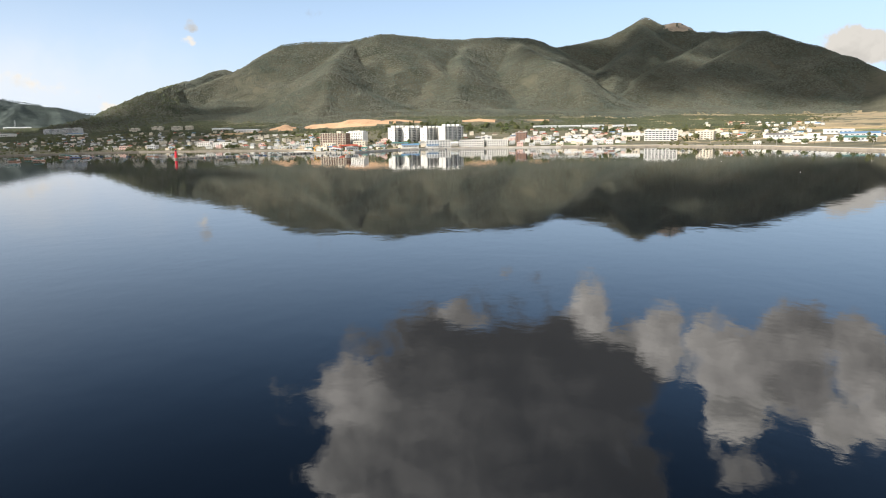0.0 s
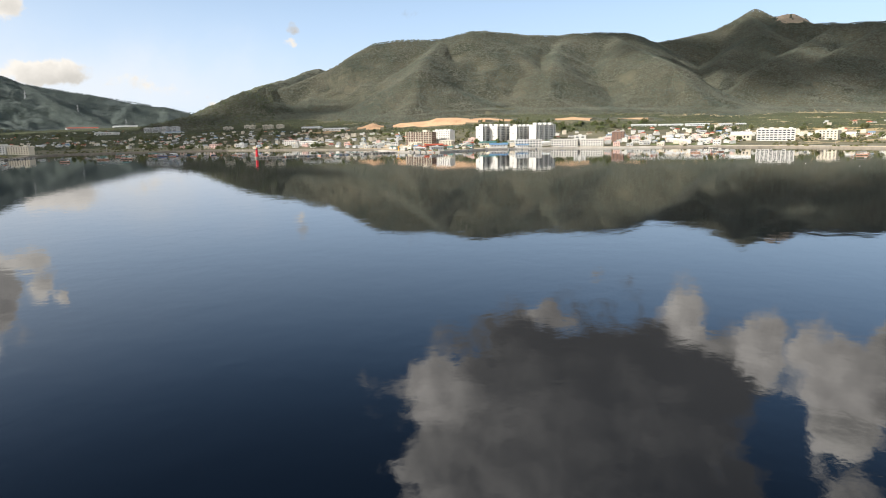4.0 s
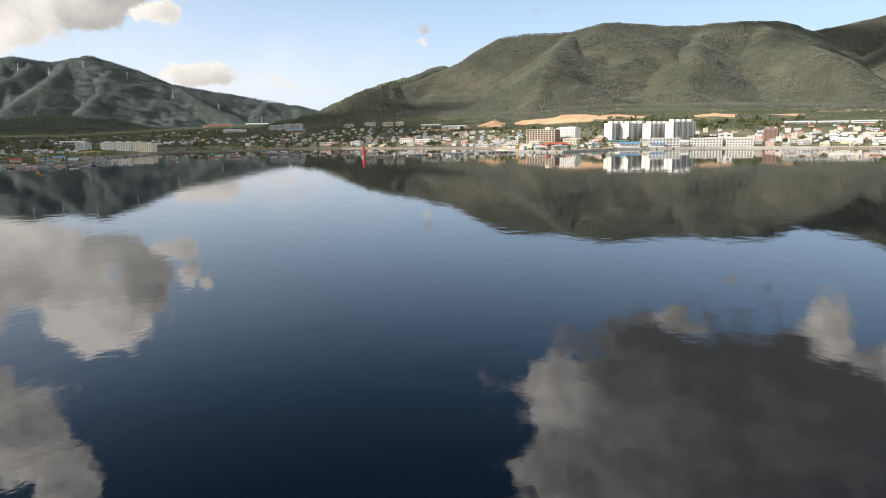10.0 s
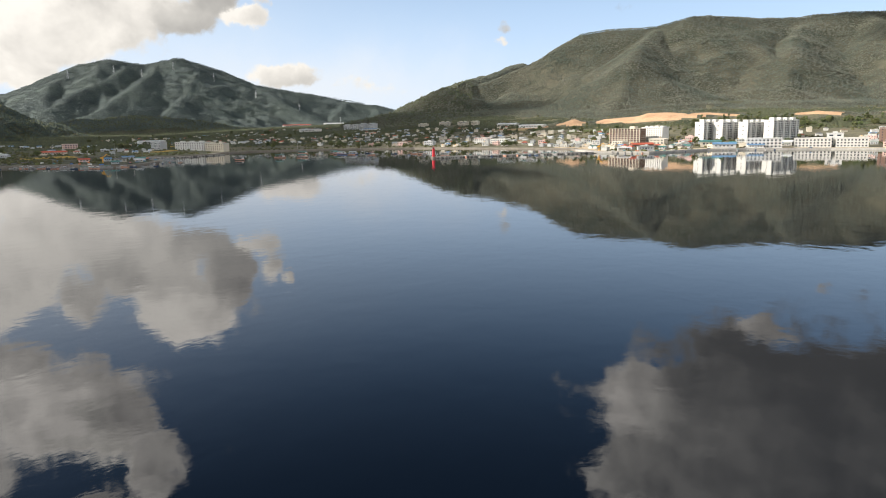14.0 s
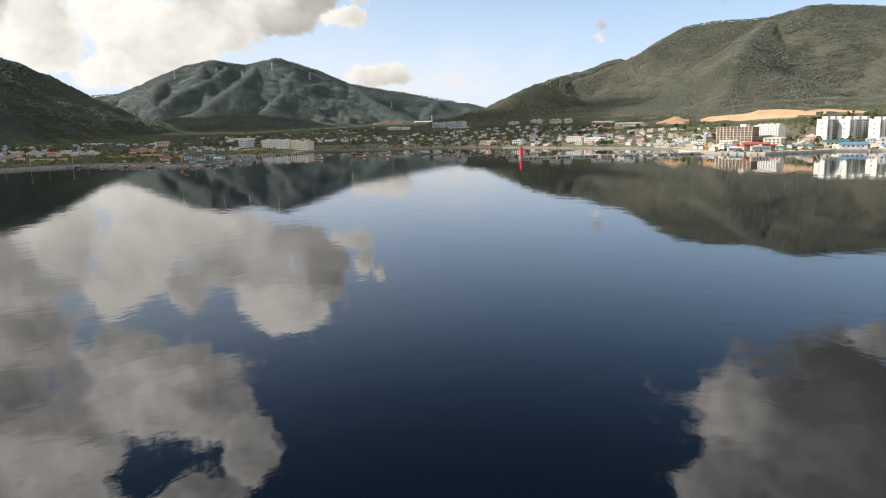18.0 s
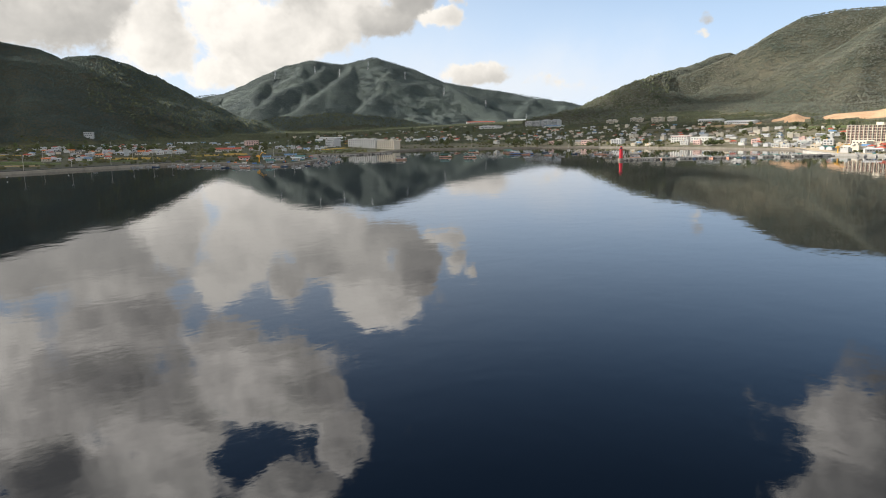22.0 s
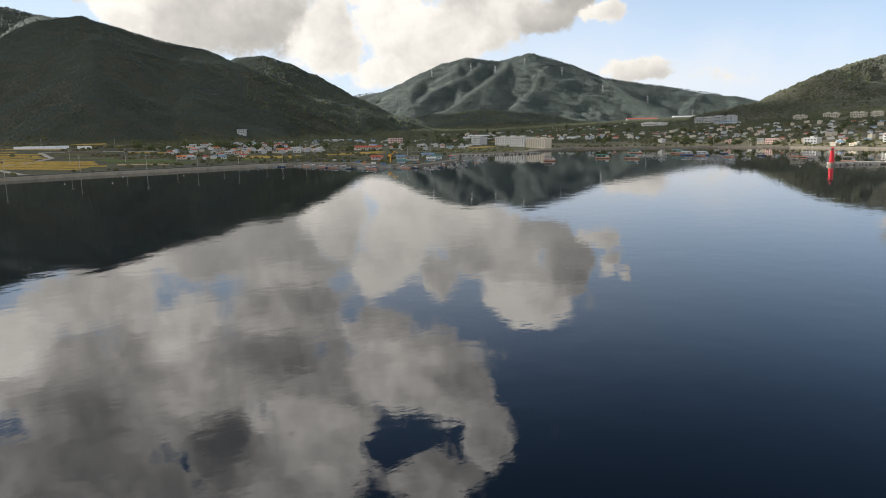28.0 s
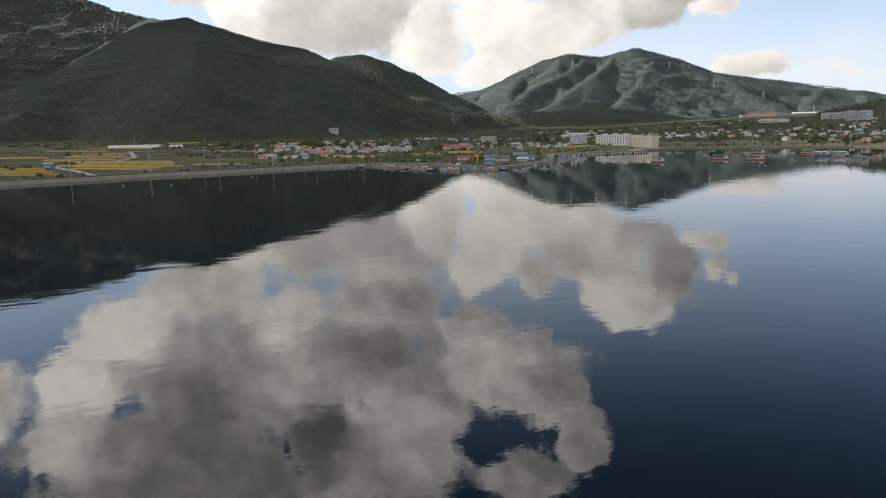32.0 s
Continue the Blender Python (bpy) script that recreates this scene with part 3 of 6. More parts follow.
# ------------------------------------------------------------------ woods on the slopes
def make_woods():
    rng = np.random.RandomState(11)
    # a crown seen from afar: a rounded cap of five faces
    ring = np.array([(math.cos(a), math.sin(a), -0.15) for a in np.arange(5) * 2 * math.pi / 5])
    bud = np.r_[[(0, 0, 0.85)], ring]
    tri = np.array([(0, 1 + i, 1 + (i + 1) % 5) for i in range(5)])
    # (name, label, heading from, to, distance from, to, tries, crown radius)
    for label, h0, h1, r0, r1, tries, size in (
            ("dense mixed woodland on the sunlit eastern mountain", -34, 34, 1150, 2950, 270000, 2.2),
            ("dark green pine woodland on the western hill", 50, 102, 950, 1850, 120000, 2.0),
            ("sunlit woodland on the hill behind", 48, 75, 1850, 2500, 36000, 3.2),
            ("sunlit woodland on the higher hill to the west", 74, 104, 1850, 2600, 45000, 3.0),
            ("distant woodland on the low valley hills", 20, 62, 1500, 3300, 34000, 4.0),
            ("woodland on the far northern mountain, tinted blue as haze", 22, 62, 2900, 4750, 100000, 3.3),
            ("scattered trees on the slopes above the town", -32, 24, 1150, 1750, 60000, 2.2),
            ("scattered trees and hedges in the valley", 22, 64, 1080, 2750, 90000, 3.0)):
        a = np.radians(rng.uniform(h0, h1, tries))
        r = np.sqrt(rng.uniform(r0**2, r1**2, tries))
        x, y = MID[0] - np.sin(a) * r, MID[1] + np.cos(a) * r
        z, hills, s = land(x, y)
        likely = np.nonzero((hills > 16) | ("scattered" in label))[0]
        z2 = np.full(x.shape, -1e3)
        z2[likely] = land((x - np.sin(a) * 12)[likely], (y + np.cos(a) * 12)[likely])[0]
        thin = fractal(x / 90 + 5, y / 90 + 8, 3)
        keep = (hills > 16) & (z2 - z > -5.0) & (thin > 0.20)
        if "scattered trees on" in label:
            keep = (hills <= 16) & (s > 300) & (fractal(x / 50 + 2, y / 50 + 4, 3) > 0.47 - s / 5000)
        elif "scattered" in label:
            keep = (hills <= 16) & (s > 110) & (fractal(x / 60 + 2, y / 60 + 4, 3) > 0.42)
        rag = fractal(x / 18 + 3, y / 18, 3) - 0.5
        for px, py, ca, cb in CUTS + [BARE_PATCH]:
            keep &= ((x - px) / ca) ** 2 + ((y - py) / cb) ** 2 + rag > 1.1
        for px, py, ca, cb in OUTCROPS:
            keep &= ((x - px) / ca) ** 2 + ((y - py) / cb) ** 2 + rag * 3.4 > 1
        x, y, z = x[keep], y[keep], z[keep]
        n = len(x)
        rad = size * rng.uniform(0.6, 1.35, n) * np.clip(0.55 + r[keep] / 4200, 0.75, 1.15)
        pts = np.repeat(bud[None], n, 0) * rng.uniform(0.75, 1.25, (n, 6, 1))
        turn = rng.uniform(0, 6.283, n)
        c, sn = np.cos(turn)[:, None], np.sin(turn)[:, None]
        tall = rng.uniform(0.65, 1.15, n)[:, None] * (0.7 if "far" in label else 1.0)
        vx = (pts[..., 0] * c - pts[..., 1] * sn) * rad[:, None] + x[:, None]
        vy = (pts[..., 0] * sn + pts[..., 1] * c) * rad[:, None] + y[:, None]
        vz = pts[..., 2] * rad[:, None] * tall + z[:, None] + rad[:, None] * 0.3
        v = np.stack([vx, vy, vz], -1).reshape(-1, 3)
        f = (tri[None] + (np.arange(n) * 6)[:, None, None]).reshape(-1, 3)
        # hill woods get the darker crowns, with shade put into their colour
        tagged(sheet("woodland", v, f, [HAZE_CROWNS if "far" in label else VALLEY_TREES if "valley" in label or "scattered" in label else DIMMED_CROWNS if "dark" in label or "hill" in label else CROWNS], smooth=True), label, "woodland", kind="stuff")


make_woods()

# ------------------------------------------------------------------ building helpers
def paint(name, colour, rough=0.7, **kw):
    return surface(name, colour, rough, **{"vary": 0.12, "scale": 0.25, **kw})


WHITE = paint("white_render", (0.57, 0.555, 0.515), vary=0.16)
CREAM = paint("cream_render", (0.54, 0.48, 0.38))
PALE_GREY = paint("pale_grey_render", (0.42, 0.42, 0.41))
PINK = paint("pink_render", (0.62, 0.42, 0.36))
BEIGE = paint("beige_render", (0.49, 0.44, 0.35))
BRICK = paint("brown_brick", (0.19, 0.115, 0.085), 0.9, vary=0.25, scale=0.8)
SALMON = paint("salmon_render", (0.55, 0.29, 0.20))
GLASS = paint("dark_window_glass", (0.035, 0.042, 0.05), 0.15)
RED_TILE = paint("red_roof_tile", (0.42, 0.09, 0.05), 0.8, vary=0.25)
ORANGE_TILE = paint("orange_roof_tile", (0.62, 0.18, 0.05), 0.8, vary=0.2)
BLUE_METAL = paint("blue_sheet_roof", (0.12, 0.25, 0.42), 0.5, vary=0.2)
TEAL_METAL = paint("teal_sheet_roof", (0.05, 0.18, 0.165), 0.5, vary=0.2)
GREY_TILE = paint("grey_roof_tile", (0.16, 0.155, 0.15), 0.85, vary=0.3)
GREEN_COAT = paint("green_roof_coating", (0.10, 0.22, 0.13), 0.8, vary=0.3)
WHITE_METAL = paint("white_sheet_metal", (0.60, 0.61, 0.61), 0.45)
STEEL = paint("galvanised_steel", (0.38, 0.39, 0.40), 0.5, metal=0.6)
RED_PAINT = paint("red_gloss_paint", (0.60, 0.02, 0.03), 0.4)
YELLOW_PAINT = paint("yellow_paint", (0.72, 0.36, 0.03), 0.5)
BLUE_PAINT = paint("blue_paint", (0.07, 0.17, 0.40), 0.5)
BLACK_RUBBER = paint("black_rubber", (0.03, 0.03, 0.03), 0.9)
WOOD = paint("weathered_wood", (0.20, 0.14, 0.09), 0.85, vary=0.35)
STRAW = paint("ripe_rice", (0.42, 0.28, 0.06), 0.95, vary=0.35, scale=0.15, bump=0.15, bump_scale=2.0)
CROP = paint("green_crop", (0.10, 0.13, 0.04), 0.95, vary=0.4, scale=0.2, bump=0.15, bump_scale=2.0)
EARTH = paint("ploughed_earth", (0.12, 0.085, 0.06), 0.95, vary=0.35, scale=0.2, bump=0.1, bump_scale=2.0)
FILM = paint("greenhouse_film", (0.62, 0.64, 0.64), 0.35)
BARK = paint("bark", (0.10, 0.075, 0.05), 0.95, vary=0.3)
LEAVES = surface("garden_leaves", (0.040, 0.062, 0.018), 0.85, vary=0.45, scale=0.3, second=(0.09, 0.10, 0.03), per="object", bump=0.2, bump_scale=2.0)
SHRUB = surface("shrub_leaves", (0.045, 0.060, 0.020), 0.9, vary=0.45, scale=0.05, second=(0.09, 0.085, 0.03), per="island")


class Shape:
    """Collects the faces of one part."""

    def __init__(self):
        self.v, self.f = [], []

    def add(self, verts, faces):
        n = len(self.v)
        self.v += [tuple(p) for p in verts]
        self.f += [tuple(i + n for i in face) for face in faces]
        return self

    def box(self, x0, y0, z0, x1, y1, z1, taper=0.0):
        t = taper
        return self.add([(x0, y0, z0), (x1, y0, z0), (x1, y1, z0), (x0, y1, z0), (x0 + t, y0 + t, z1), (x1 - t, y0 + t, z1), (x1 - t, y1 - t, z1), (x0 + t, y1 - t, z1)],
                        [(0, 3, 2, 1), (4, 5, 6, 7), (0, 1, 5, 4), (1, 2, 6, 5), (2, 3, 7, 6), (3, 0, 4, 7)])

    def gable(self, x0, y0, z0, x1, y1, rise, over=0.5, thick=0.25):
        x0, x1, y0, y1 = x0 - over, x1 + over, y0 - over, y1 + over
        ym = (y0 + y1) / 2
        z0 = z0 - over * rise / max(ym - y0, 0.1)
        top = z0 + rise + thick
        return self.add([(x0, y0, z0), (x0, ym, top - thick), (x0, y1, z0), (x0, y1, z0 + thick), (x0, ym, top), (x0, y0, z0 + thick),
                         (x1, y0, z0), (x1, ym, top - thick), (x1, y1, z0), (x1, y1, z0 + thick), (x1, ym, top), (x1, y0, z0 + thick)],
                        [(0, 1, 4, 5), (1, 2, 3, 4), (6, 11, 10, 7), (7, 10, 9, 8), (0, 6, 7, 1), (1, 7, 8, 2), (5, 4, 10, 11), (4, 3, 9, 10), (0, 5, 11, 6), (2, 8, 9, 3)])

    def hip(self, x0, y0, z0, x1, y1, rise, over=0.6):
        x0, x1, y0, y1 = x0 - over, x1 + over, y0 - over, y1 + over
        ym, k = (y0 + y1) / 2, (y1 - y0) / 2
        return self.add([(x0, y0, z0), (x1, y0, z0), (x1, y1, z0), (x0, y1, z0), (x0, y0, z0 + 0.25), (x1, y0, z0 + 0.25), (x1, y1, z0 + 0.25), (x0, y1, z0 + 0.25),
                         (x0 + k, ym, z0 + rise), (x1 - k, ym, z0 + rise)],
                        [(0, 3, 2, 1), (0, 1, 5, 4), (1, 2, 6, 5), (2, 3, 7, 6), (3, 0, 4, 7), (4, 5, 9, 8), (5, 6, 9), (6, 7, 8, 9), (7, 4, 8)])

    def walls_gable(self, x0, y0, z0, x1, y1, h, rise):
        ym = (y0 + y1) / 2
        return self.add([(x0, y0, z0), (x1, y0, z0), (x1, y1, z0), (x0, y1, z0), (x0, y0, h), (x1, y0, h), (x1, y1, h), (x0, y1, h), (x0, ym, h + rise), (x1, ym, h + rise)],
                        [(0, 3, 2, 1), (0, 1, 5, 4), (2, 3, 7, 6), (1, 2, 6, 9, 5), (3, 0, 4, 8, 7), (4, 5, 9, 8), (6, 7, 8, 9)])

    def cyl(self, x, y, z0, z1, r0, r1=None, n=10):
        r1 = r0 if r1 is None else r1
        ring = [(math.cos(6.28319 * i / n), math.sin(6.28319 * i / n)) for i in range(n)]
        return self.add([(x + c * r0, y + s * r0, z0) for c, s in ring] + [(x + c * r1, y + s * r1, z1) for c, s in ring],
                        [tuple(range(n - 1, -1, -1)), tuple(range(n, 2 * n))] + [(i, (i + 1) % n, n + (i + 1) % n, n + i) for i in range(n)])

    def beam(self, a, b, w, h=None):
        a, b = Vector(a), Vector(b)
        d = (b - a).normalized()
        side = d.cross(Vector((0, 0, 1)))
        side = Vector((1, 0, 0)) if side.length < 1e-4 else side.normalized()
        up = side.cross(d)
        s, u = side * (w / 2), up * ((h or w) / 2)
        return self.add([a - s - u, a + s - u, a + s + u, a - s + u, b - s - u, b + s - u, b + s + u, b - s + u],
                        [(0, 1, 2, 3), (7, 6, 5, 4), (0, 4, 5, 1), (1, 5, 6, 2), (2, 6, 7, 3), (3, 7, 4, 0)])

    def vault(self, x0, y0, z0, x1, y1, rise, n=10):
        """A half-round shell along x."""
        ym, w = (y0 + y1) / 2, (y1 - y0) / 2
        arc = [(ym - w * math.cos(math.pi * i / n), z0 + rise * math.sin(math.pi * i / n)) for i in range(n + 1)]
        m = n + 1
        return self.add([(x0, y, z) for y, z in arc] + [(x1, y, z) for y, z in arc],
                        [tuple(range(m)), tuple(range(2 * m - 1, m - 1, -1))] + [(i, m + i, m + i + 1, i + 1) for i in range(n)] + [(0, n, m + n, m)])

    def lump(self, rng, x, y, z, r, flat=0.85):
        t = (1 + 5**0.5) / 2
        k = r / math.hypot(1, t)
        base = [(-1, t, 0), (1, t, 0), (-1, -t, 0), (1, -t, 0), (0, -1, t), (0, 1, t), (0, -1, -t), (0, 1, -t), (t, 0, -1), (t, 0, 1), (-t, 0, -1), (-t, 0, 1)]
        j = [rng.uniform(0.7, 1.25) * k for _ in base]
        return self.add([(x + a * s, y + b * s, z + c * s * flat) for (a, b, c), s in zip(base, j)],
                        [(0, 11, 5), (0, 5, 1), (0, 1, 7), (0, 7, 10), (0, 10, 11), (1, 5, 9), (5, 11, 4), (11, 10, 2), (10, 7, 6), (7, 1, 8), (3, 9, 4), (3, 4, 2),
                         (3, 2, 6), (3, 6, 8), (3, 8, 9), (4, 9, 5), (2, 4, 11), (6, 2, 10), (8, 6, 7), (9, 8, 1)])

    def mesh(self, name, mat):
        me = bpy.data.meshes.new(name)
        me.from_pydata(self.v, [], self.f)
        me.materials.append(mat)
        me.update()
        return me


def part(name, shape, mat, parent, label="", at=None):
    ob = new(name, shape.mesh(name, mat) if isinstance(shape, Shape) else shape)
    ob.parent = parent
    if at is not None:
        ob.matrix_basis = at
    if label:
        ob["label"] = label
    return ob


def thing(name, label, category, group="", kind=""):
    return tagged(new(name), label, category, group, kind)


def stand(ob, x, y, turn=0.0, z=None, sink=0.0):
    ob.matrix_basis = pose(x, y, (ground_at(x, y) if z is None else z) - sink, 0, 0, turn)
    return ob


def between(a, b):
    """The turn that lays local x from a towards b."""
    return math.degrees(math.atan2(b[1] - a[1], b[0] - a[0]))


def windows(parent, x0, x1, z0, height, count, y, out=-0.06, name="window", mat=None, share=0.55):
    """A row of single windows on the wall at y."""
    step = (x1 - x0) / count
    me = Shape().box(-step * share / 2, out, 0, step * share / 2, 0.05, height).mesh(name, mat or GLASS)
    for i in range(count):
        part(name, me, None, parent, at=pose(x0 + (i + 0.5) * step, y, z0))


def window_band(parent, x0, x1, z, height, count, y, out, share, side=None):
    """The small windows of one storey of a far building, as one part; side: along y on the wall at x = side instead."""
    s = Shape()
    step = (x1 - x0) / count
    for i in range(count):
        a = x0 + (i + 0.5 - share / 2) * step
        b = a + share * step
        if side is None:
            s.box(a, min(y, y + out), z, b, max(y, y + out), z + height)
        else:
            s.box(min(side, side + out), a, z, max(side, side + out), b, z + height)
    return tagged(part("glazing_band", s, GLASS, parent), kind="stuff")


# ------------------------------------------------------------------ large buildings of the town
def slab_block(label, x, y, turn, gable=13.0, length=44.0, storeys=9, storey=2.65, towers=4, mat=None):
    """A flat block: narrow end to local -y, long fronts along y, lift towers on the roof."""
    mat = mat or WHITE
    h = storeys * storey
    root = thing("apartment_block", label, "apartment block", "apartment blocks above the harbour")
    wall = part("wall", Shape().box(0, 0, -4, gable, length, h), mat, root)
    part("parapet", Shape().box(-0.2, -0.2, h, gable + 0.2, 0.3, h + 0.9).box(-0.2, length - 0.3, h, gable + 0.2, length + 0.2, h + 0.9)
         .box(-0.2, 0.3, h, 0.3, length - 0.3, h + 0.9).box(gable - 0.3, 0.3, h, gable + 0.2, length - 0.3, h + 0.9), mat, root)
    for i in range(towers):
        yy = length * (i + 0.5) / towers
        part("lift_tower", Shape().box(gable * 0.3, yy - 2.6, h, gable * 0.8, yy + 2.6, h + 3.6).box(gable * 0.3 - 0.2, yy - 2.8, h + 3.6, gable * 0.8 + 0.2, yy + 2.8, h + 4.0), mat, root)
        part("stair_fin", Shape().box(gable, yy - 1.5, -3, gable + 1.1, yy + 1.5, h + 1.5), mat, root)
    for s in range(storeys):
        z = s * storey + 0.8
        window_band(wall, 1.0, length - 1, z, 1.5, towers * 4, 0, 0.08, 0.62, side=gable)
        part("balcony_slab", Shape().box(gable, 0.6, z - 0.95, gable + 0.9, length - 0.6, z - 0.72), PALE_GREY, root)
        if s % 2 == 0:
            part("end_window", Shape().box(gable * 0.42, -0.07, z, gable * 0.58, 0.02, z + 1.1), GLASS, wall)
    return stand(root, x, y, turn)


for n, (x, y, ln) in enumerate([(-84, 1132, 36), (-62, 1134, 42), (-33, 1134, 44), (-4, 1134, 52)]):
    slab_block("tall white apartment block with stair towers on its roof", x, y, -32 - n, length=ln, storeys=8 if n < 3 else 9, towers=3 + (n > 1))


def long_block(label, a, b, depth, storeys, storey, bays, mat, towers=0, frame_mat=None, name="apartment_block", category="apartment block", group="", roof_mat=None, share=0.5, storey_line=True):
    """A block whose front runs from a to b."""
    w, h = math.dist(a, b), storeys * storey
    root = thing(name, label, category, group)
    wall = part("wall", Shape().box(0, 0, -4, w, depth, h), mat, root)
    part("roof", Shape().box(-0.3, -0.3, h, w + 0.3, depth + 0.3, h + 0.35), roof_mat or PALE_GREY, root)
    part("parapet", Shape().box(-0.3, -0.3, h + 0.35, w + 0.3, 0, h + 1.1).box(-0.3, depth, h + 0.35, w + 0.3, depth + 0.3, h + 1.1), mat, root)
    for i in range(towers):
        xx = w * (i + 0.5) / towers
        part("lift_tower", Shape().box(xx - 2.4, depth * 0.3, h + 0.35, xx + 2.4, depth * 0.8, h + 2.6), mat, root)
    for s in range(storeys):
        z = s * storey + 0.85
        window_band(wall, 0.5, w - 0.5, z, storey * 0.5, bays, 0, -0.08, share)
        window_band(wall, 0.8, depth - 0.8, z, storey * 0.45, max(2, bays // 4), 0, -0.08, 0.35, side=0.0)
        if storey_line and s:
            part("storey_band", Shape().box(-0.12, -0.22, z - 1.0, w + 0.12, 0, z - 0.78), mat, root)
    stand(root, a[0], a[1], between(a, b))
    return root


white10 = long_block("white ten-storey apartment block with four lift towers", (-149, 1128), (-121, 1108), 12, 7, 2.55, 9, WHITE, 4, share=0.45)
long_block("long white beachside hotel of five storeys", (300, 1056), (344, 1040), 13, 5, 3.0, 9, WHITE, 4, name="hotel", category="hotel", share=0.7)
long_block("cream building of four storeys beside the hotel", (372, 1040), (390, 1024), 12, 4, 3.0, 5, CREAM, 1, name="building", category="building")
long_block("white two-storey school wing by the beach", (26, 1036), (62, 1033), 11, 3, 3.0, 10, WHITE, 0, name="school_wing", category="school", group="school wings")
long_block("white two-storey school wing by the beach", (66, 1034), (96, 1030), 11, 3, 3.0, 9, WHITE, 0, name="school_wing", category="school", group="school wings")
long_block("white stair tower between the school wings", (58, 1046), (74, 1045), 9, 4, 3.4, 2, WHITE, 1, name="building", category="building")
long_block("brown brick building of five storeys", (115, 1105), (131, 1101), 12, 5, 3.0, 3, BRICK, 1, name="brick_building", category="building", share=0.2, storey_line=False)
long_block("cream white apartment block of four storeys at the bay head", (-776, 954), (-720, 950), 11, 4, 2.5, 12, WHITE, 3, group="apartment blocks at the bay head", share=0.35)
long_block("cream white apartment block of four storeys at the bay head", (-717, 950), (-683, 947), 11, 4, 2.45, 8, CREAM, 2, group="apartment blocks at the bay head", share=0.35)
long_block("grey apartment block beside the white ones", (-818, 950), (-796, 946), 11, 4, 2.3, 7, PALE_GREY, 2, group="apartment blocks at the bay head", share=0.35)
for a, b in (((-676, 1556), (-656, 1553)), ((-631, 1566), (-608, 1566)), ((-582, 1548), (-560, 1544)), ((-553, 1551), (-538, 1549))):
    long_block("beige apartment block on the hillside above town", a, b, 10, 3, 2.6, 8, BEIGE, 2, group="hillside apartment blocks")
for a, b, k in (((-868, 1566), (-852, 1564), 4), ((-849, 1566), (-832, 1564), 4), ((-822, 1556), (-806, 1551), 5), ((-800, 1556), (-782, 1550), 5)):
    long_block("pale grey apartment block below the wooded hill", a, b, 12, k, 2.75, 6, PALE_GREY, 2, group="apartment blocks below the hill")
long_block("white building with red tiled gables", (-402, 1178), (-380, 1174), 12, 3, 2.6, 6, WHITE, 0, name="building", category="building", roof_mat=RED_TILE)
long_block("white flat-roofed building behind the shore road", (-375, 1174), (-348, 1168), 12, 2, 3.0, 7, WHITE, 0, name="building", category="building")
long_block("white harbour office building", (-22, 1020), (14, 1021), 12, 3, 3.3, 9, WHITE, 0, name="harbour_office", category="office")
long_block("beige building with pink trim at the harbour", (-130, 1056), (-112, 1050), 10, 2, 3.0, 4, BEIGE, 0, name="building", category="building")
long_block("pink building among the houses", (-92, 1096), (-82, 1094), 9, 2, 3.0, 4, PINK, 1, name="building", category="building")
long_block("cream-painted building near the quay", (-176, 1068), (-162, 1058), 9, 2, 2.9, 4, CREAM, 0, name="building", category="building")
long_block("salmon building with a round tower above the fields", (-922, 890), (-916, 908), 8, 3, 2.6, 5, PINK, 0, name="building", category="building")
long_block("white villa on the dark hillside", (-1172, 775), (-1163, 784), 8, 2, 2.7, 4, PALE_GREY, 0, name="villa", category="house")
long_block("pink building at the bay head", (-518, 1150), (-506, 1149), 8, 2, 2.7, 4, PINK, 0, name="building", category="building")
long_block("white building with a roof tower at the bay head", (-478, 1160), (-462, 1157), 9, 2, 2.9, 4, PALE_GREY, 1, name="building", category="building")


def shell_block():
    """An unfinished concrete frame with brown brick infill."""
    a, b, depth, storeys, storey = (-190, 1122), (-146, 1088), 12, 7, 2.75
    w, h = math.dist(a, b), 7 * 2.75
    root = thing("unfinished_building", "unfinished brown brick building with an open concrete frame", "building")
    part("wall", Shape().box(0.8, 1.0, -4, w - 0.8, depth - 0.5, h - 0.3), BRICK, root)
    for i in range(11):
        xx = w * i / 10
        part("column", Shape().box(xx - 0.35, 0, -4, xx + 0.35, 0.8, h), BEIGE, root)
    for s in range(storeys + 1):
        part("floor_slab", Shape().box(-0.3, -0.3, s * storey - 0.15, w + 0.3, depth, s * storey + 0.2), BEIGE, root)
    for s in range(storeys):
        window_band(root, 0.8, w - 0.8, s * storey + 0.7, 1.5, 20, 1.0, -0.1, 0.5)
    part("stair_head", Shape().box(w * 0.62, 3, h, w * 0.78, 9, h + 3), BEIGE, root)
    stand(root, a[0], a[1], between(a, b))


shell_block()


